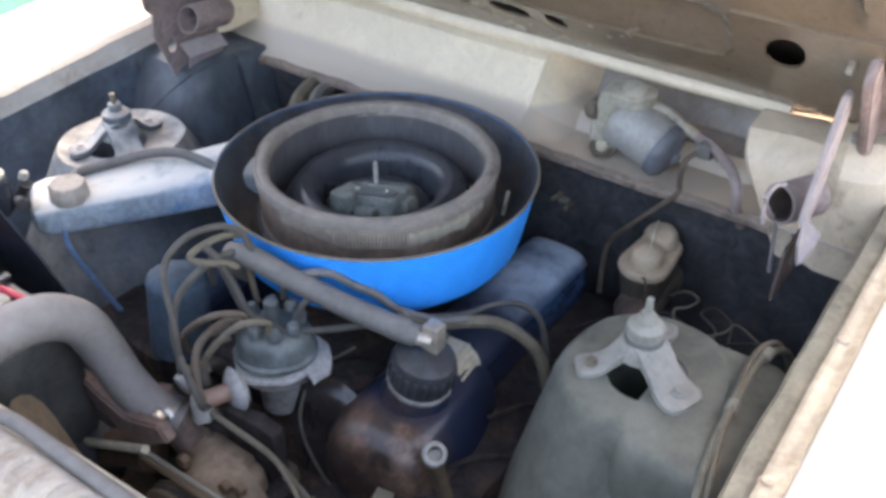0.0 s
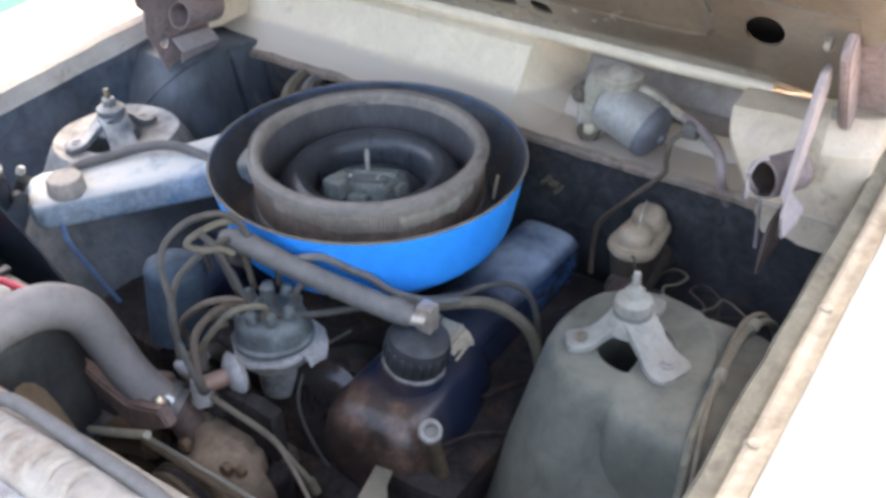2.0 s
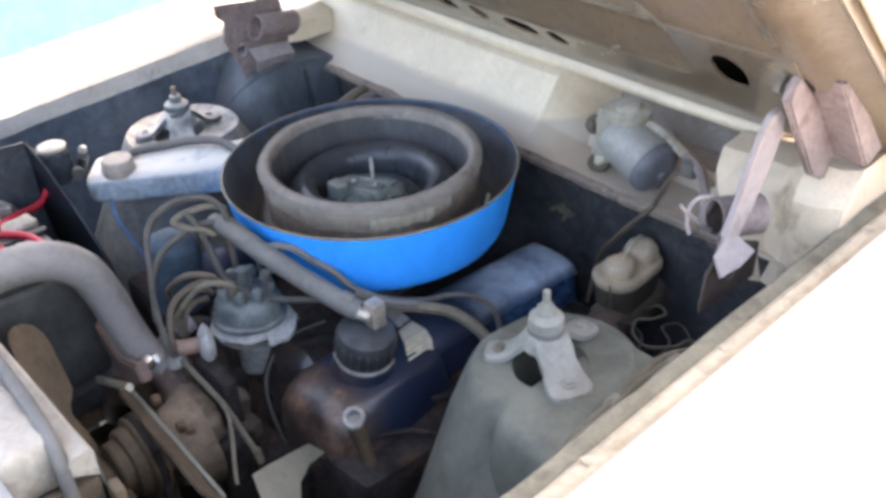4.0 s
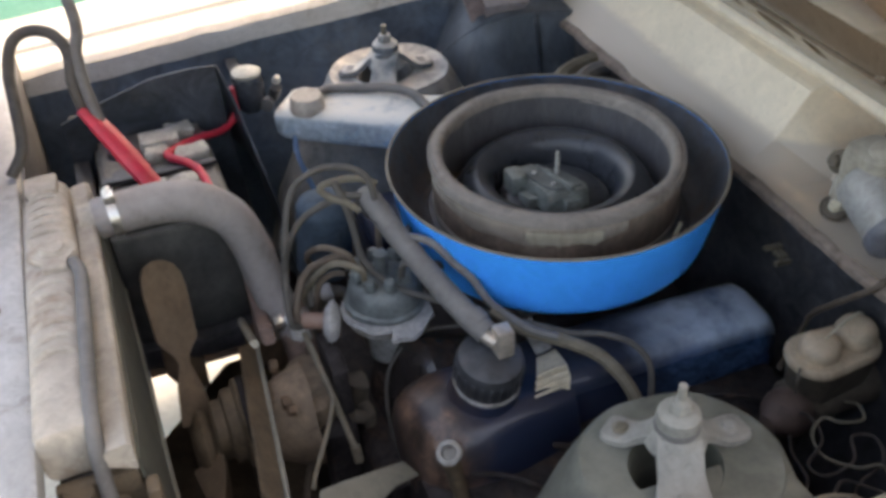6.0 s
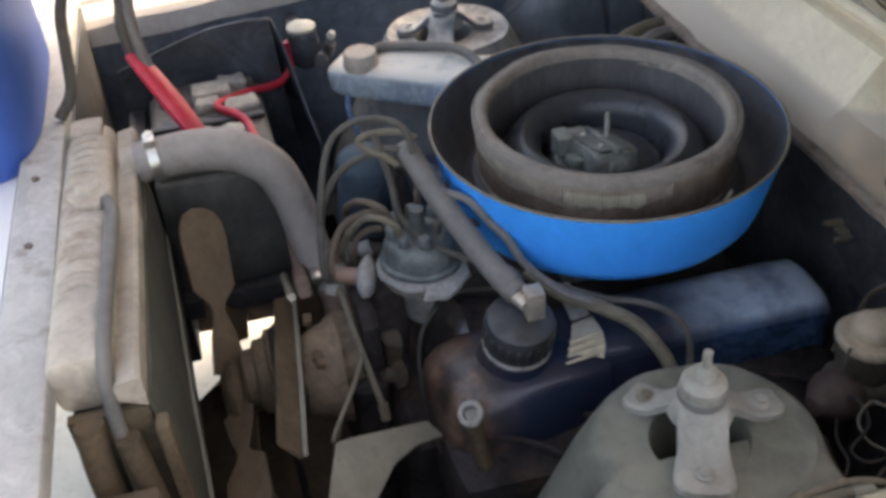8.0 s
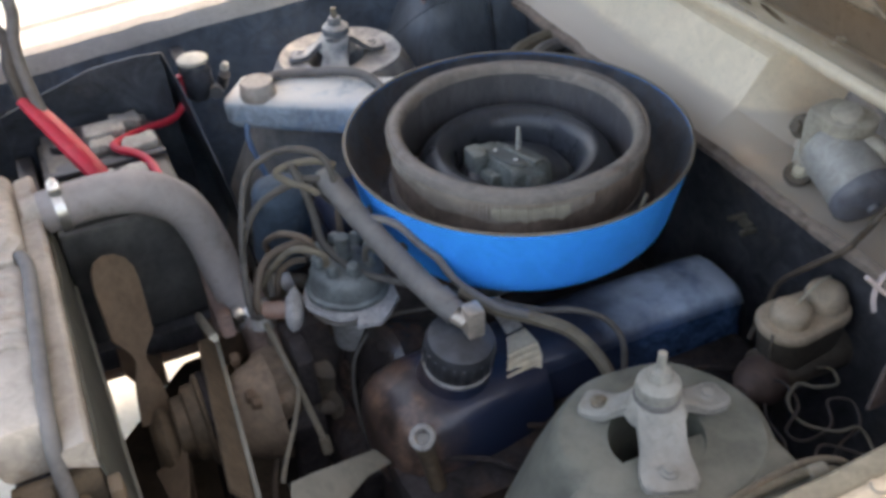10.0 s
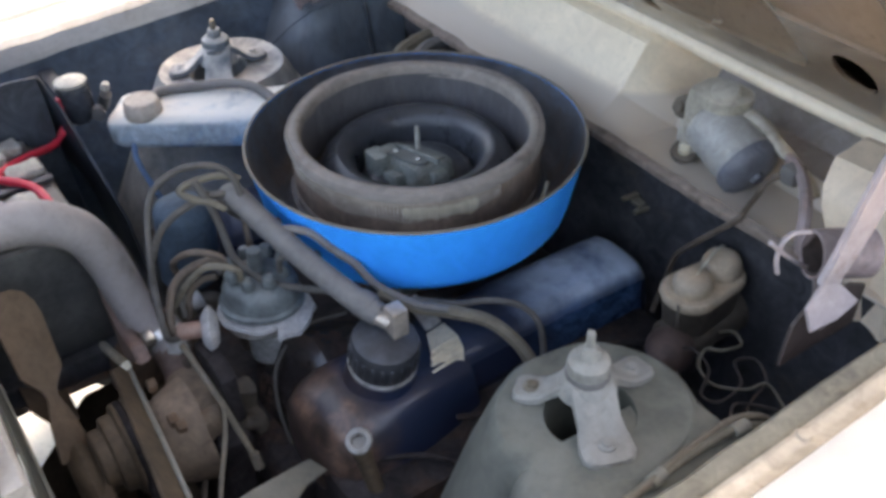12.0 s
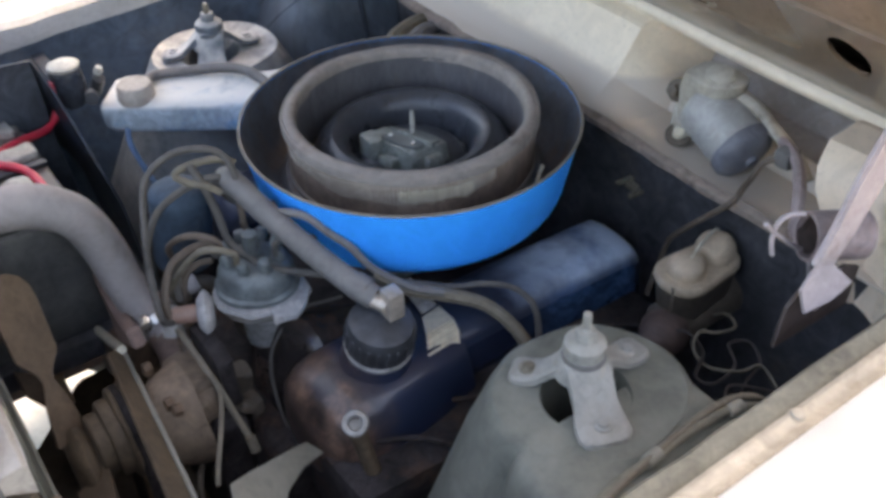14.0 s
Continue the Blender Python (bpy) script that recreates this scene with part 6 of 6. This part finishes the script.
part("lid", rumple(loft([cap_loop(-0.143, 1.0), cap_loop(-0.139, 1.05), cap_loop(-0.134, 1.04), cap_loop(-0.131, 0.97), cap_loop(-0.1305, 0.80)]), 0.0012, 40), M["cream_cap"], tank_, "yellowed oval lid with two round domes")
part("dome", rumple(lathe([(0.0, 0.024), (0.010, 0.0235), (0.018, 0.021), (0.0225, 0.016), (0.024, 0.009), (0.024, 0.0), (0.0, 0.0)], (0.184, -0.331, -0.132), (-0.06, -0.05, 1), 32), 0.001, 40), M["cream_cap"], tank_)
part("dome", rumple(lathe([(0.0, 0.026), (0.012, 0.0255), (0.021, 0.022), (0.025, 0.015), (0.026, 0.006), (0.026, 0.0), (0.0, 0.0)], (0.238, -0.328, -0.130), (-0.06, 0.0, 1), 32), 0.001, 40), M["cream_cap"], tank_)
part("bail_wire", tube([(0.186, -0.334, -0.107), (0.204, -0.328, -0.104), (0.226, -0.322, -0.100), (0.250, -0.316, -0.104), (0.266, -0.312, -0.130)], 0.0017, 8, 6), M["clip"], tank_, "pale wire bail over the lid")
part("side_loop", tube([(0.152, -0.340, -0.136), (0.144, -0.348, -0.130), (0.139, -0.353, -0.142), (0.142, -0.352, -0.160), (0.150, -0.345, -0.168)], 0.0018, 8, 5), M["mc"], tank_)
# ---- wiper motor ----
wm = thing("wiper_motor", (0.305, -0.25, -0.055), "grey wiper motor bolted to the cowl", "wiper motor")
part("motor", rumple(lathe([(0, 0), (0.030, 0), (0.036, 0.004), (0.039, 0.012), (0.040, 0.070), (0.0385, 0.073), (0.040, 0.076), (0.039, 0.088), (0.034, 0.096), (0, 0.098)], (0.318, -0.204, 0.004), (-0.12, -1, -0.34), 40), 0.0008, 30), M["wiper"], wm)
part("end_cover", lathe([(0.0385, 0), (0.0412, 0.001), (0.0412, 0.012), (0.036, 0.019), (0.022, 0.024), (0.009, 0.026), (0.008, 0.031), (0, 0.032)], (0.3085, -0.279, -0.0215), (-0.12, -1, -0.34), 36), M["motor_end"], wm, "blue-black rounded end cover")
part("gearbox", rumple(loft([oval(0.330, -0.200, 0.030, 0.034, -0.040, 32, 2.4), oval(0.330, -0.203, 0.033, 0.038, 0.010, 32, 2.6), oval(0.326, -0.212, 0.034, 0.040, 0.034, 32, 2.8), oval(0.323, -0.216, 0.031, 0.037, 0.046, 32, 2.8), oval(0.322, -0.217, 0.024, 0.030, 0.050, 32, 2.6)]), 0.003, 32), M["wiperarm"], wm, "pale dusty gearbox")
part("gear_cover", rumple(lathe([(0, 0), (0.019, 0), (0.019, 0.006), (0.015, 0.010), (0, 0.011)], (0.318, -0.226, 0.049), (-0.15, -0.1, 1), 28), 0.001, 40), M["wiperarm"], wm)
part("mount_plate", rumple(fine(prism([(0.318, -0.205, -0.058), (0.292, -0.200, -0.054), (0.292, -0.178, -0.054), (0.306, -0.166, -0.056), (0.320, -0.158, 0.010), (0.326, -0.172, 0.020), (0.330, -0.190, 0.010)], (-0.004, -0.004, 0.004), 0.001), 1), 0.0015, 30), M["wiperarm"], wm, "pale dusty three-eared mounting plate")
part("mount_ring", lathe([(0.006, 0.004), (0.010, 0.007), (0.0165, 0.007), (0.0185, 0.003), (0.0165, -0.002), (0, -0.002), (0, 0.004)], (0.299, -0.190, -0.049), (-0.40, -0.30, 0.9), 24), M["mc"], wm, "dark rubber ring")
part("mount_bolt", hexagon((0.297, -0.191, -0.045), (-0.40, -0.30, 0.9), 0.0085, 0.009), M["clip"], wm, "pale bolt head")
part("mount_bolt", merge(lathe([(0, 0), (0.015, 0), (0.016, 0.004), (0.015, 0.012), (0.011, 0.015), (0, 0.015)], (0.318, -0.168, 0.004), (-1, 0, 0.3), 20), hexagon((0.304, -0.168, 0.0085), (-1, 0, 0.3), 0.009, 0.008)), M["mc"], wm)
part("linkage_arm", rumple(tube([(0.334, -0.238, 0.026), (0.338, -0.270, 0.022), (0.336, -0.305, 0.006), (0.332, -0.345, -0.010), (0.326, -0.375, -0.030)], [0.014, 0.012, 0.011, 0.012, 0.009], 12, 6, flat=0.6), 0.0015, 40), M["wiperarm"], wm, "dusty linkage arm")
part("plug", rumple(box((0.304, -0.356, -0.020), (0.330, -0.334, 0.006), 0.007), 0.002, 40), M["hose_dark"], wm)

# ---- battery side ----
bt = thing("battery", (-0.50, 0.28, -0.26), "grimy car battery with corroded terminals", "battery")
part("case", rumple(fine(box((-0.568, 0.155, -0.26), (-0.40, 0.42, -0.075), 0.008), 2), 0.002, 18), M["battery"], bt)
part("top", rumple(fine(box((-0.560, 0.163, -0.076), (-0.408, 0.412, -0.062), 0.004), 2), 0.002, 25), M["battery"], bt)
for k in range(3):
    part("cell_cap", lathe([(0, 0), (0.014, 0), (0.013, 0.010), (0, 0.012)], (-0.535, 0.21 + 0.07 * k, -0.062), seg=18), M["black"], bt)
for y in (0.185, 0.345):
    part("terminal", merge(lathe([(0, 0), (0.010, 0), (0.008, 0.020), (0, 0.021)], (-0.475, y, -0.062), seg=16), box((-0.500, y - 0.018, -0.060), (-0.445, y + 0.018, -0.040), 0.004)), M["lead"], bt)
part("hold_down", rumple(fine(box((-0.562, 0.262, -0.060), (-0.404, 0.274, -0.052), 0.002), 1), 0.001, 30), M["black"], bt, "black hold-down bar")
for x, y, s in ((-0.455, 0.225, 0.020), (-0.432, 0.300, 0.024), (-0.480, 0.318, 0.018), (-0.440, 0.372, 0.022)):
    part("corrosion", rumple(fine(box((x - s, y - 0.7 * s, -0.063), (x + s, y + 0.7 * s, -0.046), 0.006), 1), 0.005, 45, x * 40), M["lead"], bt, "pale lump of corrosion")
tray = thing("battery_tray", (-0.48, 0.29, -0.50), "black battery tray on the inner wing", "tray")
part("base", rumple(fine(box((-0.572, 0.14, -0.30), (-0.39, 0.44, -0.262), 0.006), 1), 0.002, 16), M["firewall"], tray)
part("leg", box((-0.56, 0.39, -0.45), (-0.42, 0.45, -0.30), 0.01), M["firewall"], tray)
part("splash_plate", rumple(fine(box((-0.60, 0.205, -0.44), (-0.576, 0.56, -0.09), 0.004), 1), 0.003, 12), M["firewall"], tray)
rc = thing("jumper_clamp", (-0.53, 0.17, -0.05), "red jumper cable clamp gripping the battery terminal", "clamp")
part("handle", tube([(-0.558, 0.236, 0.080), (-0.540, 0.220, 0.056), (-0.517, 0.195, 0.020), (-0.496, 0.172, -0.016)], [0.012, 0.018, 0.020, 0.018], 12, 6, flat=0.6), M["red"], rc)
part("lower_handle", tube([(-0.545, 0.252, 0.050), (-0.525, 0.228, 0.025), (-0.505, 0.20, -0.01), (-0.490, 0.182, -0.03)], [0.008, 0.011, 0.012, 0.011], 12, 6, flat=0.7), M["black"], rc)
part("jaw", box((-0.503, 0.162, -0.052), (-0.478, 0.198, -0.020), 0.005), M["lead"], rc)
part("cable", tube([(-0.556, 0.235, 0.078), (-0.560, 0.243, 0.116), (-0.556, 0.265, 0.144), (-0.568, 0.284, 0.164), (-0.594, 0.295, 0.170), (-0.618, 0.293, 0.160), (-0.631, 0.273, 0.132), (-0.634, 0.245, 0.097), (-0.640, 0.22, 0.05), (-0.66, 0.20, 0.026)], 0.0075, 12), M["wire"], rc, "dusty black cable")
part("second_cable", tube([(-0.540, 0.222, 0.060), (-0.547, 0.24, 0.112), (-0.546, 0.262, 0.144), (-0.538, 0.285, 0.175), (-0.55, 0.33, 0.22), (-0.60, 0.40, 0.24), (-0.68, 0.46, 0.18), (-0.76, 0.45, 0.06), (-0.80, 0.43, 0.0)], 0.0075, 12), M["hose_dark"], rc, "grey cable")
solid("red_lead", tube([(-0.348, 0.405, -0.02), (-0.346, 0.404, -0.055), (-0.37, 0.385, -0.075), (-0.42, 0.345, -0.060), (-0.462, 0.308, -0.050), (-0.464, 0.288, -0.048), (-0.442, 0.262, -0.048), (-0.430, 0.235, -0.050), (-0.425, 0.19, -0.054)], 0.0058, 10), M["red"], "thin red battery lead", "cable")

# reservoir behind
rs = thing("washer_reservoir", (-0.30, 0.47, -0.12), "black reservoir pot with a pale cap beside the inner wing", "reservoir")
part("pot", rumple(lathe([(0, 0), (0.018, 0), (0.024, 0.008), (0.025, 0.046), (0.022, 0.056), (0, 0.058)], (-0.322, 0.412, -0.064), seg=28), 0.001, 30), M["horn"], rs)
part("cap", lathe([(0, 0), (0.0225, 0), (0.0225, 0.004), (0.019, 0.006), (0, 0.007)], (-0.322, 0.412, -0.006), seg=28), M["lead"], rs, "pale metal cap")
part("bracket", box((-0.332, 0.405, -0.072), (-0.310, 0.592, -0.060), 0.003), M["horn"], rs)
part("fitting", lathe([(0, 0), (0.009, 0), (0.009, 0.03), (0, 0.03)], (-0.288, 0.405, -0.052), (0.2, -0.6, 1), 12), M["black"], rs)
part("fitting", lathe([(0, 0), (0.010, 0), (0.010, 0.02), (0, 0.02)], (-0.298, 0.392, -0.050), (-0.3, -1, 0.2), 12), M["black"], rs)
part("fitting", lathe([(0, 0), (0.006, 0), (0.007, 0.006), (0.005, 0.012), (0, 0.013)], (-0.281, 0.400, -0.024), (0.3, -0.4, 1), 12), M["lead"], rs, "small pale fitting")
# partition panel beside the battery
bm = strip([(-0.60, 0.40, -0.02), (-0.533, 0.397, 0.007), (-0.462, 0.398, 0.025), (-0.402, 0.391, 0.030), (-0.369, 0.385, 0.031), (-0.355, 0.349, -0.010), (-0.340, 0.30, -0.078), (-0.324, 0.27, -0.16), (-0.31, 0.26, -0.30)], [(-0.60, 0.59, -0.22), (-0.533, 0.59, -0.20), (-0.462, 0.59, -0.19), (-0.402, 0.585, -0.19), (-0.369, 0.58, -0.19), (-0.345, 0.575, -0.20), (-0.325, 0.57, -0.22), (-0.31, 0.56, -0.26), (-0.30, 0.55, -0.34)], 0.003, 6)
front = strip([(-0.60, 0.40, -0.02), (-0.533, 0.397, 0.007), (-0.462, 0.398, 0.025), (-0.402, 0.391, 0.030), (-0.372, 0.385, 0.030)], [(-0.60, 0.43, -0.30), (-0.533, 0.43, -0.30), (-0.462, 0.43, -0.30), (-0.402, 0.42, -0.30), (-0.345, 0.40, -0.30)], 0.003, 6)
bm = merge(bm, front)
solid("wing_partition", rumple(fine(bm, 1), 0.004, 12), M["panel"], "dark slate sheet partition by the battery", "panel", smooth=85)

# ---- wires and pipes ----
def wire(name, pts, r, material, label, category="wire"):
    return solid(name, tube(pts, r, 8, 6), M[material], label, category)


wire("heater_hose", [(-0.160, -0.160, -0.080), (-0.130, -0.190, -0.098), (-0.090, -0.212, -0.112), (-0.055, -0.236, -0.128), (-0.033, -0.265, -0.155), (-0.025, -0.285, -0.185), (-0.022, -0.30, -0.24)], 0.0085, "wire_tan", "olive rubber vacuum hose over the valve cover", "hose")
wire("thin_wire", [(-0.130, -0.180, -0.094), (-0.079, -0.202, -0.112), (-0.048, -0.217, -0.112), (-0.020, -0.236, -0.117), (-0.006, -0.255, -0.128), (-0.004, -0.272, -0.146), (-0.009, -0.285, -0.19), (-0.01, -0.29, -0.24)], 0.0042, "wire", "thin dusty wire along the valve cover")
wire("vacuum_line", [(-0.236, -0.045, -0.035), (-0.224, -0.064, -0.020), (-0.203, -0.085, -0.022), (-0.186, -0.110, -0.040), (-0.172, -0.130, -0.053), (-0.160, -0.158, -0.073), (-0.130, -0.194, -0.092), (-0.10, -0.215, -0.10)], 0.0052, "hose_dark", "thin grey vacuum line along the pan", "hose")
wire("plug_lead", [(-0.375, 0.0, -0.10), (-0.364, 0.010, -0.038), (-0.342, 0.041, 0.011), (-0.308, 0.041, 0.035), (-0.276, 0.025, 0.041), (-0.256, 0.010, 0.034), (-0.250, -0.005, 0.016), (-0.252, -0.015, -0.02)], 0.0042, "wire", "dusty black spark plug lead")
wire("plug_lead", [(-0.352, -0.020, -0.147), (-0.374, -0.030, -0.140), (-0.379, -0.028, -0.118), (-0.367, 0.011, -0.067), (-0.346, 0.028, -0.035), (-0.323, 0.031, -0.017), (-0.289, 0.023, -0.001), (-0.264, 0.011, 0.004), (-0.24, 0.02, -0.02)], 0.0045, "wire", "dusty black spark plug lead")
wire("plug_lead", [(-0.240, 0.012, 0.015), (-0.262, 0.020, 0.024), (-0.291, 0.033, 0.019), (-0.307, 0.035, 0.011), (-0.295, 0.020, 0.003), (-0.281, 0.007, 0.001), (-0.268, 0.000, -0.010)], 0.0045, "wire_tan", "tan dusty spark plug lead")
wire("plug_lead", [(-0.290, 0.028, 0.022), (-0.284, 0.012, 0.002), (-0.278, -0.002, -0.035), (-0.276, -0.020, -0.068), (-0.262, -0.045, -0.084), (-0.253, -0.059, -0.091), (-0.217, -0.089, -0.098), (-0.173, -0.123, -0.103), (-0.14, -0.14, -0.115)], 0.0048, "wire", "dusty black spark plug lead")
wire("plug_lead", [(-0.352, -0.02, -0.17), (-0.369, -0.020, -0.130), (-0.350, 0.001, -0.092), (-0.323, 0.003, -0.075), (-0.295, -0.010, -0.068), (-0.285, -0.025, -0.080)], 0.005, "wire_brown", "brown dusty spark plug lead")
wire("plug_lead", [(-0.345, 0.0, -0.14), (-0.340, 0.012, -0.105), (-0.320, 0.015, -0.090), (-0.298, 0.0, -0.085), (-0.290, -0.010, -0.090)], 0.0045, "wire", "dusty black spark plug lead")
wire("plug_lead", [(-0.338, 0.005, -0.15), (-0.330, 0.010, -0.118), (-0.312, 0.010, -0.105), (-0.295, 0.0, -0.10)], 0.0042, "wire_brown", "brown dusty spark plug lead")
wire("manifold_pipe", [(-0.344, -0.158, -0.243), (-0.343, -0.166, -0.262)], 0.0065, "wire_tan", "tan pipe union below the oil drum", "pipe")
for k, (an, end, col) in enumerate(((20, (-0.200, -0.02, -0.050), "wire"), (75, (-0.235, 0.03, -0.030), "wire_brown"), (120, (-0.275, 0.04, -0.020), "wire"), (165, (-0.335, 0.035, -0.085), "wire_brown"), (215, (-0.350, 0.01, -0.125), "wire_tan"), (300, (-0.180, -0.075, -0.075), "wire"))):
    a = radians(an)
    s = (-0.257 + 0.034 * math.cos(a), -0.037 + 0.034 * math.sin(a), -0.074)
    mid = ((s[0] * 0.6 + end[0] * 0.4) + 0.012 * math.cos(a), (s[1] * 0.6 + end[1] * 0.4) + 0.012 * math.sin(a), max(s[2], end[2]) + 0.022)
    wire("plug_lead", [s, (s[0] + 0.006 * math.cos(a), s[1] + 0.006 * math.sin(a), s[2] + 0.022), mid, end, (end[0] + 0.01, end[1] + 0.012, end[2] - 0.04)], 0.0042, col, "dusty spark plug lead at the distributor")
# ignition coil behind the distributor
coil = thing("ignition_coil", (-0.28, 0.075, -0.16), "blue-grey ignition coil behind the distributor", "ignition coil")
part("can", lathe([(0, 0), (0.036, 0), (0.038, 0.004), (0.038, 0.095), (0.039, 0.098), (0.036, 0.106), (0.026, 0.113), (0, 0.116)], (-0.305, 0.085, -0.150), (0.12, 0.0, 1), 32), M["coil"], coil)
wire("brake_pipe", [(0.150, -0.345, -0.205), (0.142, -0.380, -0.172), (0.130, -0.418, -0.168), (0.092, -0.442, -0.166), (0.100, -0.462, -0.166), (0.139, -0.458, -0.164), (0.161, -0.429, -0.165), (0.184, -0.440, -0.166), (0.169, -0.470, -0.168), (0.124, -0.484, -0.170), (0.09, -0.52, -0.18)], 0.0019, "dark_wire", "bent brown brake pipe with loops", "pipe")
wire("brake_pipe", [(0.215, -0.36, -0.20), (0.203, -0.390, -0.170), (0.188, -0.414, -0.164), (0.159, -0.410, -0.160), (0.146, -0.396, -0.162), (0.122, -0.410, -0.166), (0.118, -0.438, -0.170), (0.134, -0.470, -0.160), (0.158, -0.480, -0.158), (0.150, -0.52, -0.17)], 0.0020, "wire_tan", "bent tan brake pipe with loops", "pipe")
wire("brake_pipe", [(0.145, -0.355, -0.22), (0.110, -0.40, -0.200), (0.084, -0.452, -0.172), (0.060, -0.479, -0.160), (0.080, -0.492, -0.160), (0.105, -0.478, -0.160), (0.125, -0.49, -0.162), (0.15, -0.52, -0.165)], 0.0019, "dark_wire", "bent brown brake pipe with loops", "pipe")
loom = thing("wing_loom", (-0.05, -0.57, -0.10), "dusty taped wiring loom along the wing", "wiring loom")
LOOM = [(0.08, -0.590, -0.20), (0.062, -0.582, -0.12), (0.040, -0.568, -0.074), (0.005, -0.556, -0.060), (-0.040, -0.553, -0.057), (-0.104, -0.556, -0.055), (-0.162, -0.560, -0.057), (-0.211, -0.567, -0.066), (-0.245, -0.574, -0.10), (-0.30, -0.578, -0.16), (-0.40, -0.578, -0.22)]
part("cable", tube(LOOM, 0.0050, 10, 6), M["gutter"], loom, "dusty olive cable")
part("cable", tube([(x + 0.004, y + 0.010 * math.sin(9 * x + 1), z + 0.004) for x, y, z in LOOM], 0.0035, 8, 6), M["wire_tan"], loom)
for k in (3, 5):
    p, q = Vector(LOOM[k]), Vector(LOOM[k + 1])
    part("tape", lathe([(0.0050, -0.010), (0.0072, -0.009), (0.0076, 0.0), (0.0070, 0.009), (0.0050, 0.010)], p, q - p, 14), M["plate"], loom, "dusty tape wrap")

wire("cowl_wire", [(0.331, -0.325, 0.000), (0.320, -0.349, 0.000), (0.298, -0.377, -0.002), (0.268, -0.403, -0.004), (0.251, -0.417, -0.018), (0.250, -0.421, -0.042), (0.268, -0.428, -0.078)], 0.0075, "hinge", "mauve taped wire bundle into the firewall")
wire("cowl_wire", [(0.322, -0.347, -0.004), (0.309, -0.337, -0.010), (0.300, -0.324, -0.022), (0.284, -0.325, -0.035), (0.258, -0.334, -0.036), (0.233, -0.341, -0.040), (0.233, -0.307, -0.083), (0.237, -0.277, -0.121), (0.244, -0.247, -0.164), (0.235, -0.245, -0.20), (0.20, -0.26, -0.23)], 0.0040, "wire_brown", "brown wire looped over the sealing lip")
wire("manifold_pipe", [(-0.362, 0.005, -0.135), (-0.364, -0.015, -0.153), (-0.361, -0.060, -0.166), (-0.357, -0.11, -0.181), (-0.351, -0.136, -0.212), (-0.344, -0.161, -0.249), (-0.343, -0.164, -0.257)], 0.0042, "wire_tan", "tan metal pipe across the engine front", "pipe")
wire("manifold_pipe", [(-0.356, -0.104, -0.180), (-0.358, -0.125, -0.188), (-0.375, -0.165, -0.190), (-0.405, -0.222, -0.191), (-0.414, -0.240, -0.196)], 0.0028, "wire_tan", "thin tan pipe down to the sheet bracket", "pipe")
wire("manifold_pipe", [(-0.361, -0.006, -0.20), (-0.355, -0.051, -0.248), (-0.373, -0.076, -0.286), (-0.406, -0.111, -0.345), (-0.42, -0.15, -0.42)], 0.004, "wire_brown", "brown pipe across the engine front", "pipe")
solid("firewall_clip", rumple(merge(box((0.238, -0.152, -0.128), (0.266, -0.144, -0.122), 0.002), box((0.242, -0.172, -0.140), (0.266, -0.166, -0.133), 0.002), box((0.250, -0.166, -0.134), (0.266, -0.150, -0.128), 0.002)), 0.002, 60), M["bolt"], "dull steel pipe clip on the firewall", "clip")
wire("rear_hose", [(0.10, 0.22, -0.09), (0.150, 0.29, -0.066), (0.195, 0.315, -0.062), (0.235, 0.325, -0.062)], 0.013, "wire_tan", "tan hose behind the air cleaner", "hose")
wire("rear_hose", [(0.12, 0.20, -0.10), (0.165, 0.262, -0.072), (0.205, 0.292, -0.066), (0.245, 0.30, -0.066)], 0.013, "hose_dark", "grey hose behind the air cleaner", "hose")
# blower housing in the far corner
bd = thing("heater_duct", (0.12, 0.50, -0.35), "dusty blue-grey sheet heater duct in the far corner", "heater duct")
top = [(0.02, 0.592, -0.17), (0.045, 0.560, -0.125), (0.075, 0.510, -0.070), (0.098, 0.474, -0.036), (0.135, 0.462, -0.028), (0.185, 0.468, -0.030), (0.235, 0.462, -0.035), (0.262, 0.46, -0.04)]
low = [(-0.06, 0.585, -0.36), (0.00, 0.520, -0.36), (0.040, 0.455, -0.36), (0.060, 0.415, -0.36), (0.130, 0.400, -0.36), (0.190, 0.410, -0.36), (0.240, 0.405, -0.36), (0.262, 0.40, -0.36)]
part("front_sheet", rumple(fine(strip(top, low, 0.003, 8), 0), 0.004, 11), M["duct"], bd, smooth=85)
part("cover", rumple(strip(top, [(x + 0.01, 0.597, z + 0.004) for x, y, z in top], 0.003, 4), 0.002, 12), M["duct"], bd)
part("seam", tube([(0.192, 0.464, -0.030), (0.196, 0.440, -0.16), (0.198, 0.410, -0.34)], 0.005, 8, 6), M["panel"], bd, "dark seam down the duct")

# blue can on the nose
can = thing("plastic_can", (-0.80, 0.30, -0.005), "tall blue plastic can standing on the nose panel", "container")
part("body", loft([oval(-0.766, 0.285, 0.075, 0.17, -0.004, 40, 4), oval(-0.766, 0.285, 0.088, 0.185, 0.03, 40, 4), oval(-0.766, 0.285, 0.088, 0.185, 0.20, 40, 4), oval(-0.766, 0.285, 0.082, 0.178, 0.205, 40, 4), oval(-0.766, 0.285, 0.088, 0.185, 0.21, 40, 4), oval(-0.766, 0.285, 0.088, 0.185, 0.36, 40, 4), oval(-0.766, 0.285, 0.06, 0.14, 0.40, 40, 3.5)]), M["barrel"], can)
part("handle", tube([(-0.80, 0.26, 0.395), (-0.80, 0.28, 0.43), (-0.80, 0.38, 0.43), (-0.80, 0.40, 0.395)], 0.014, 10), M["barrel"], can)
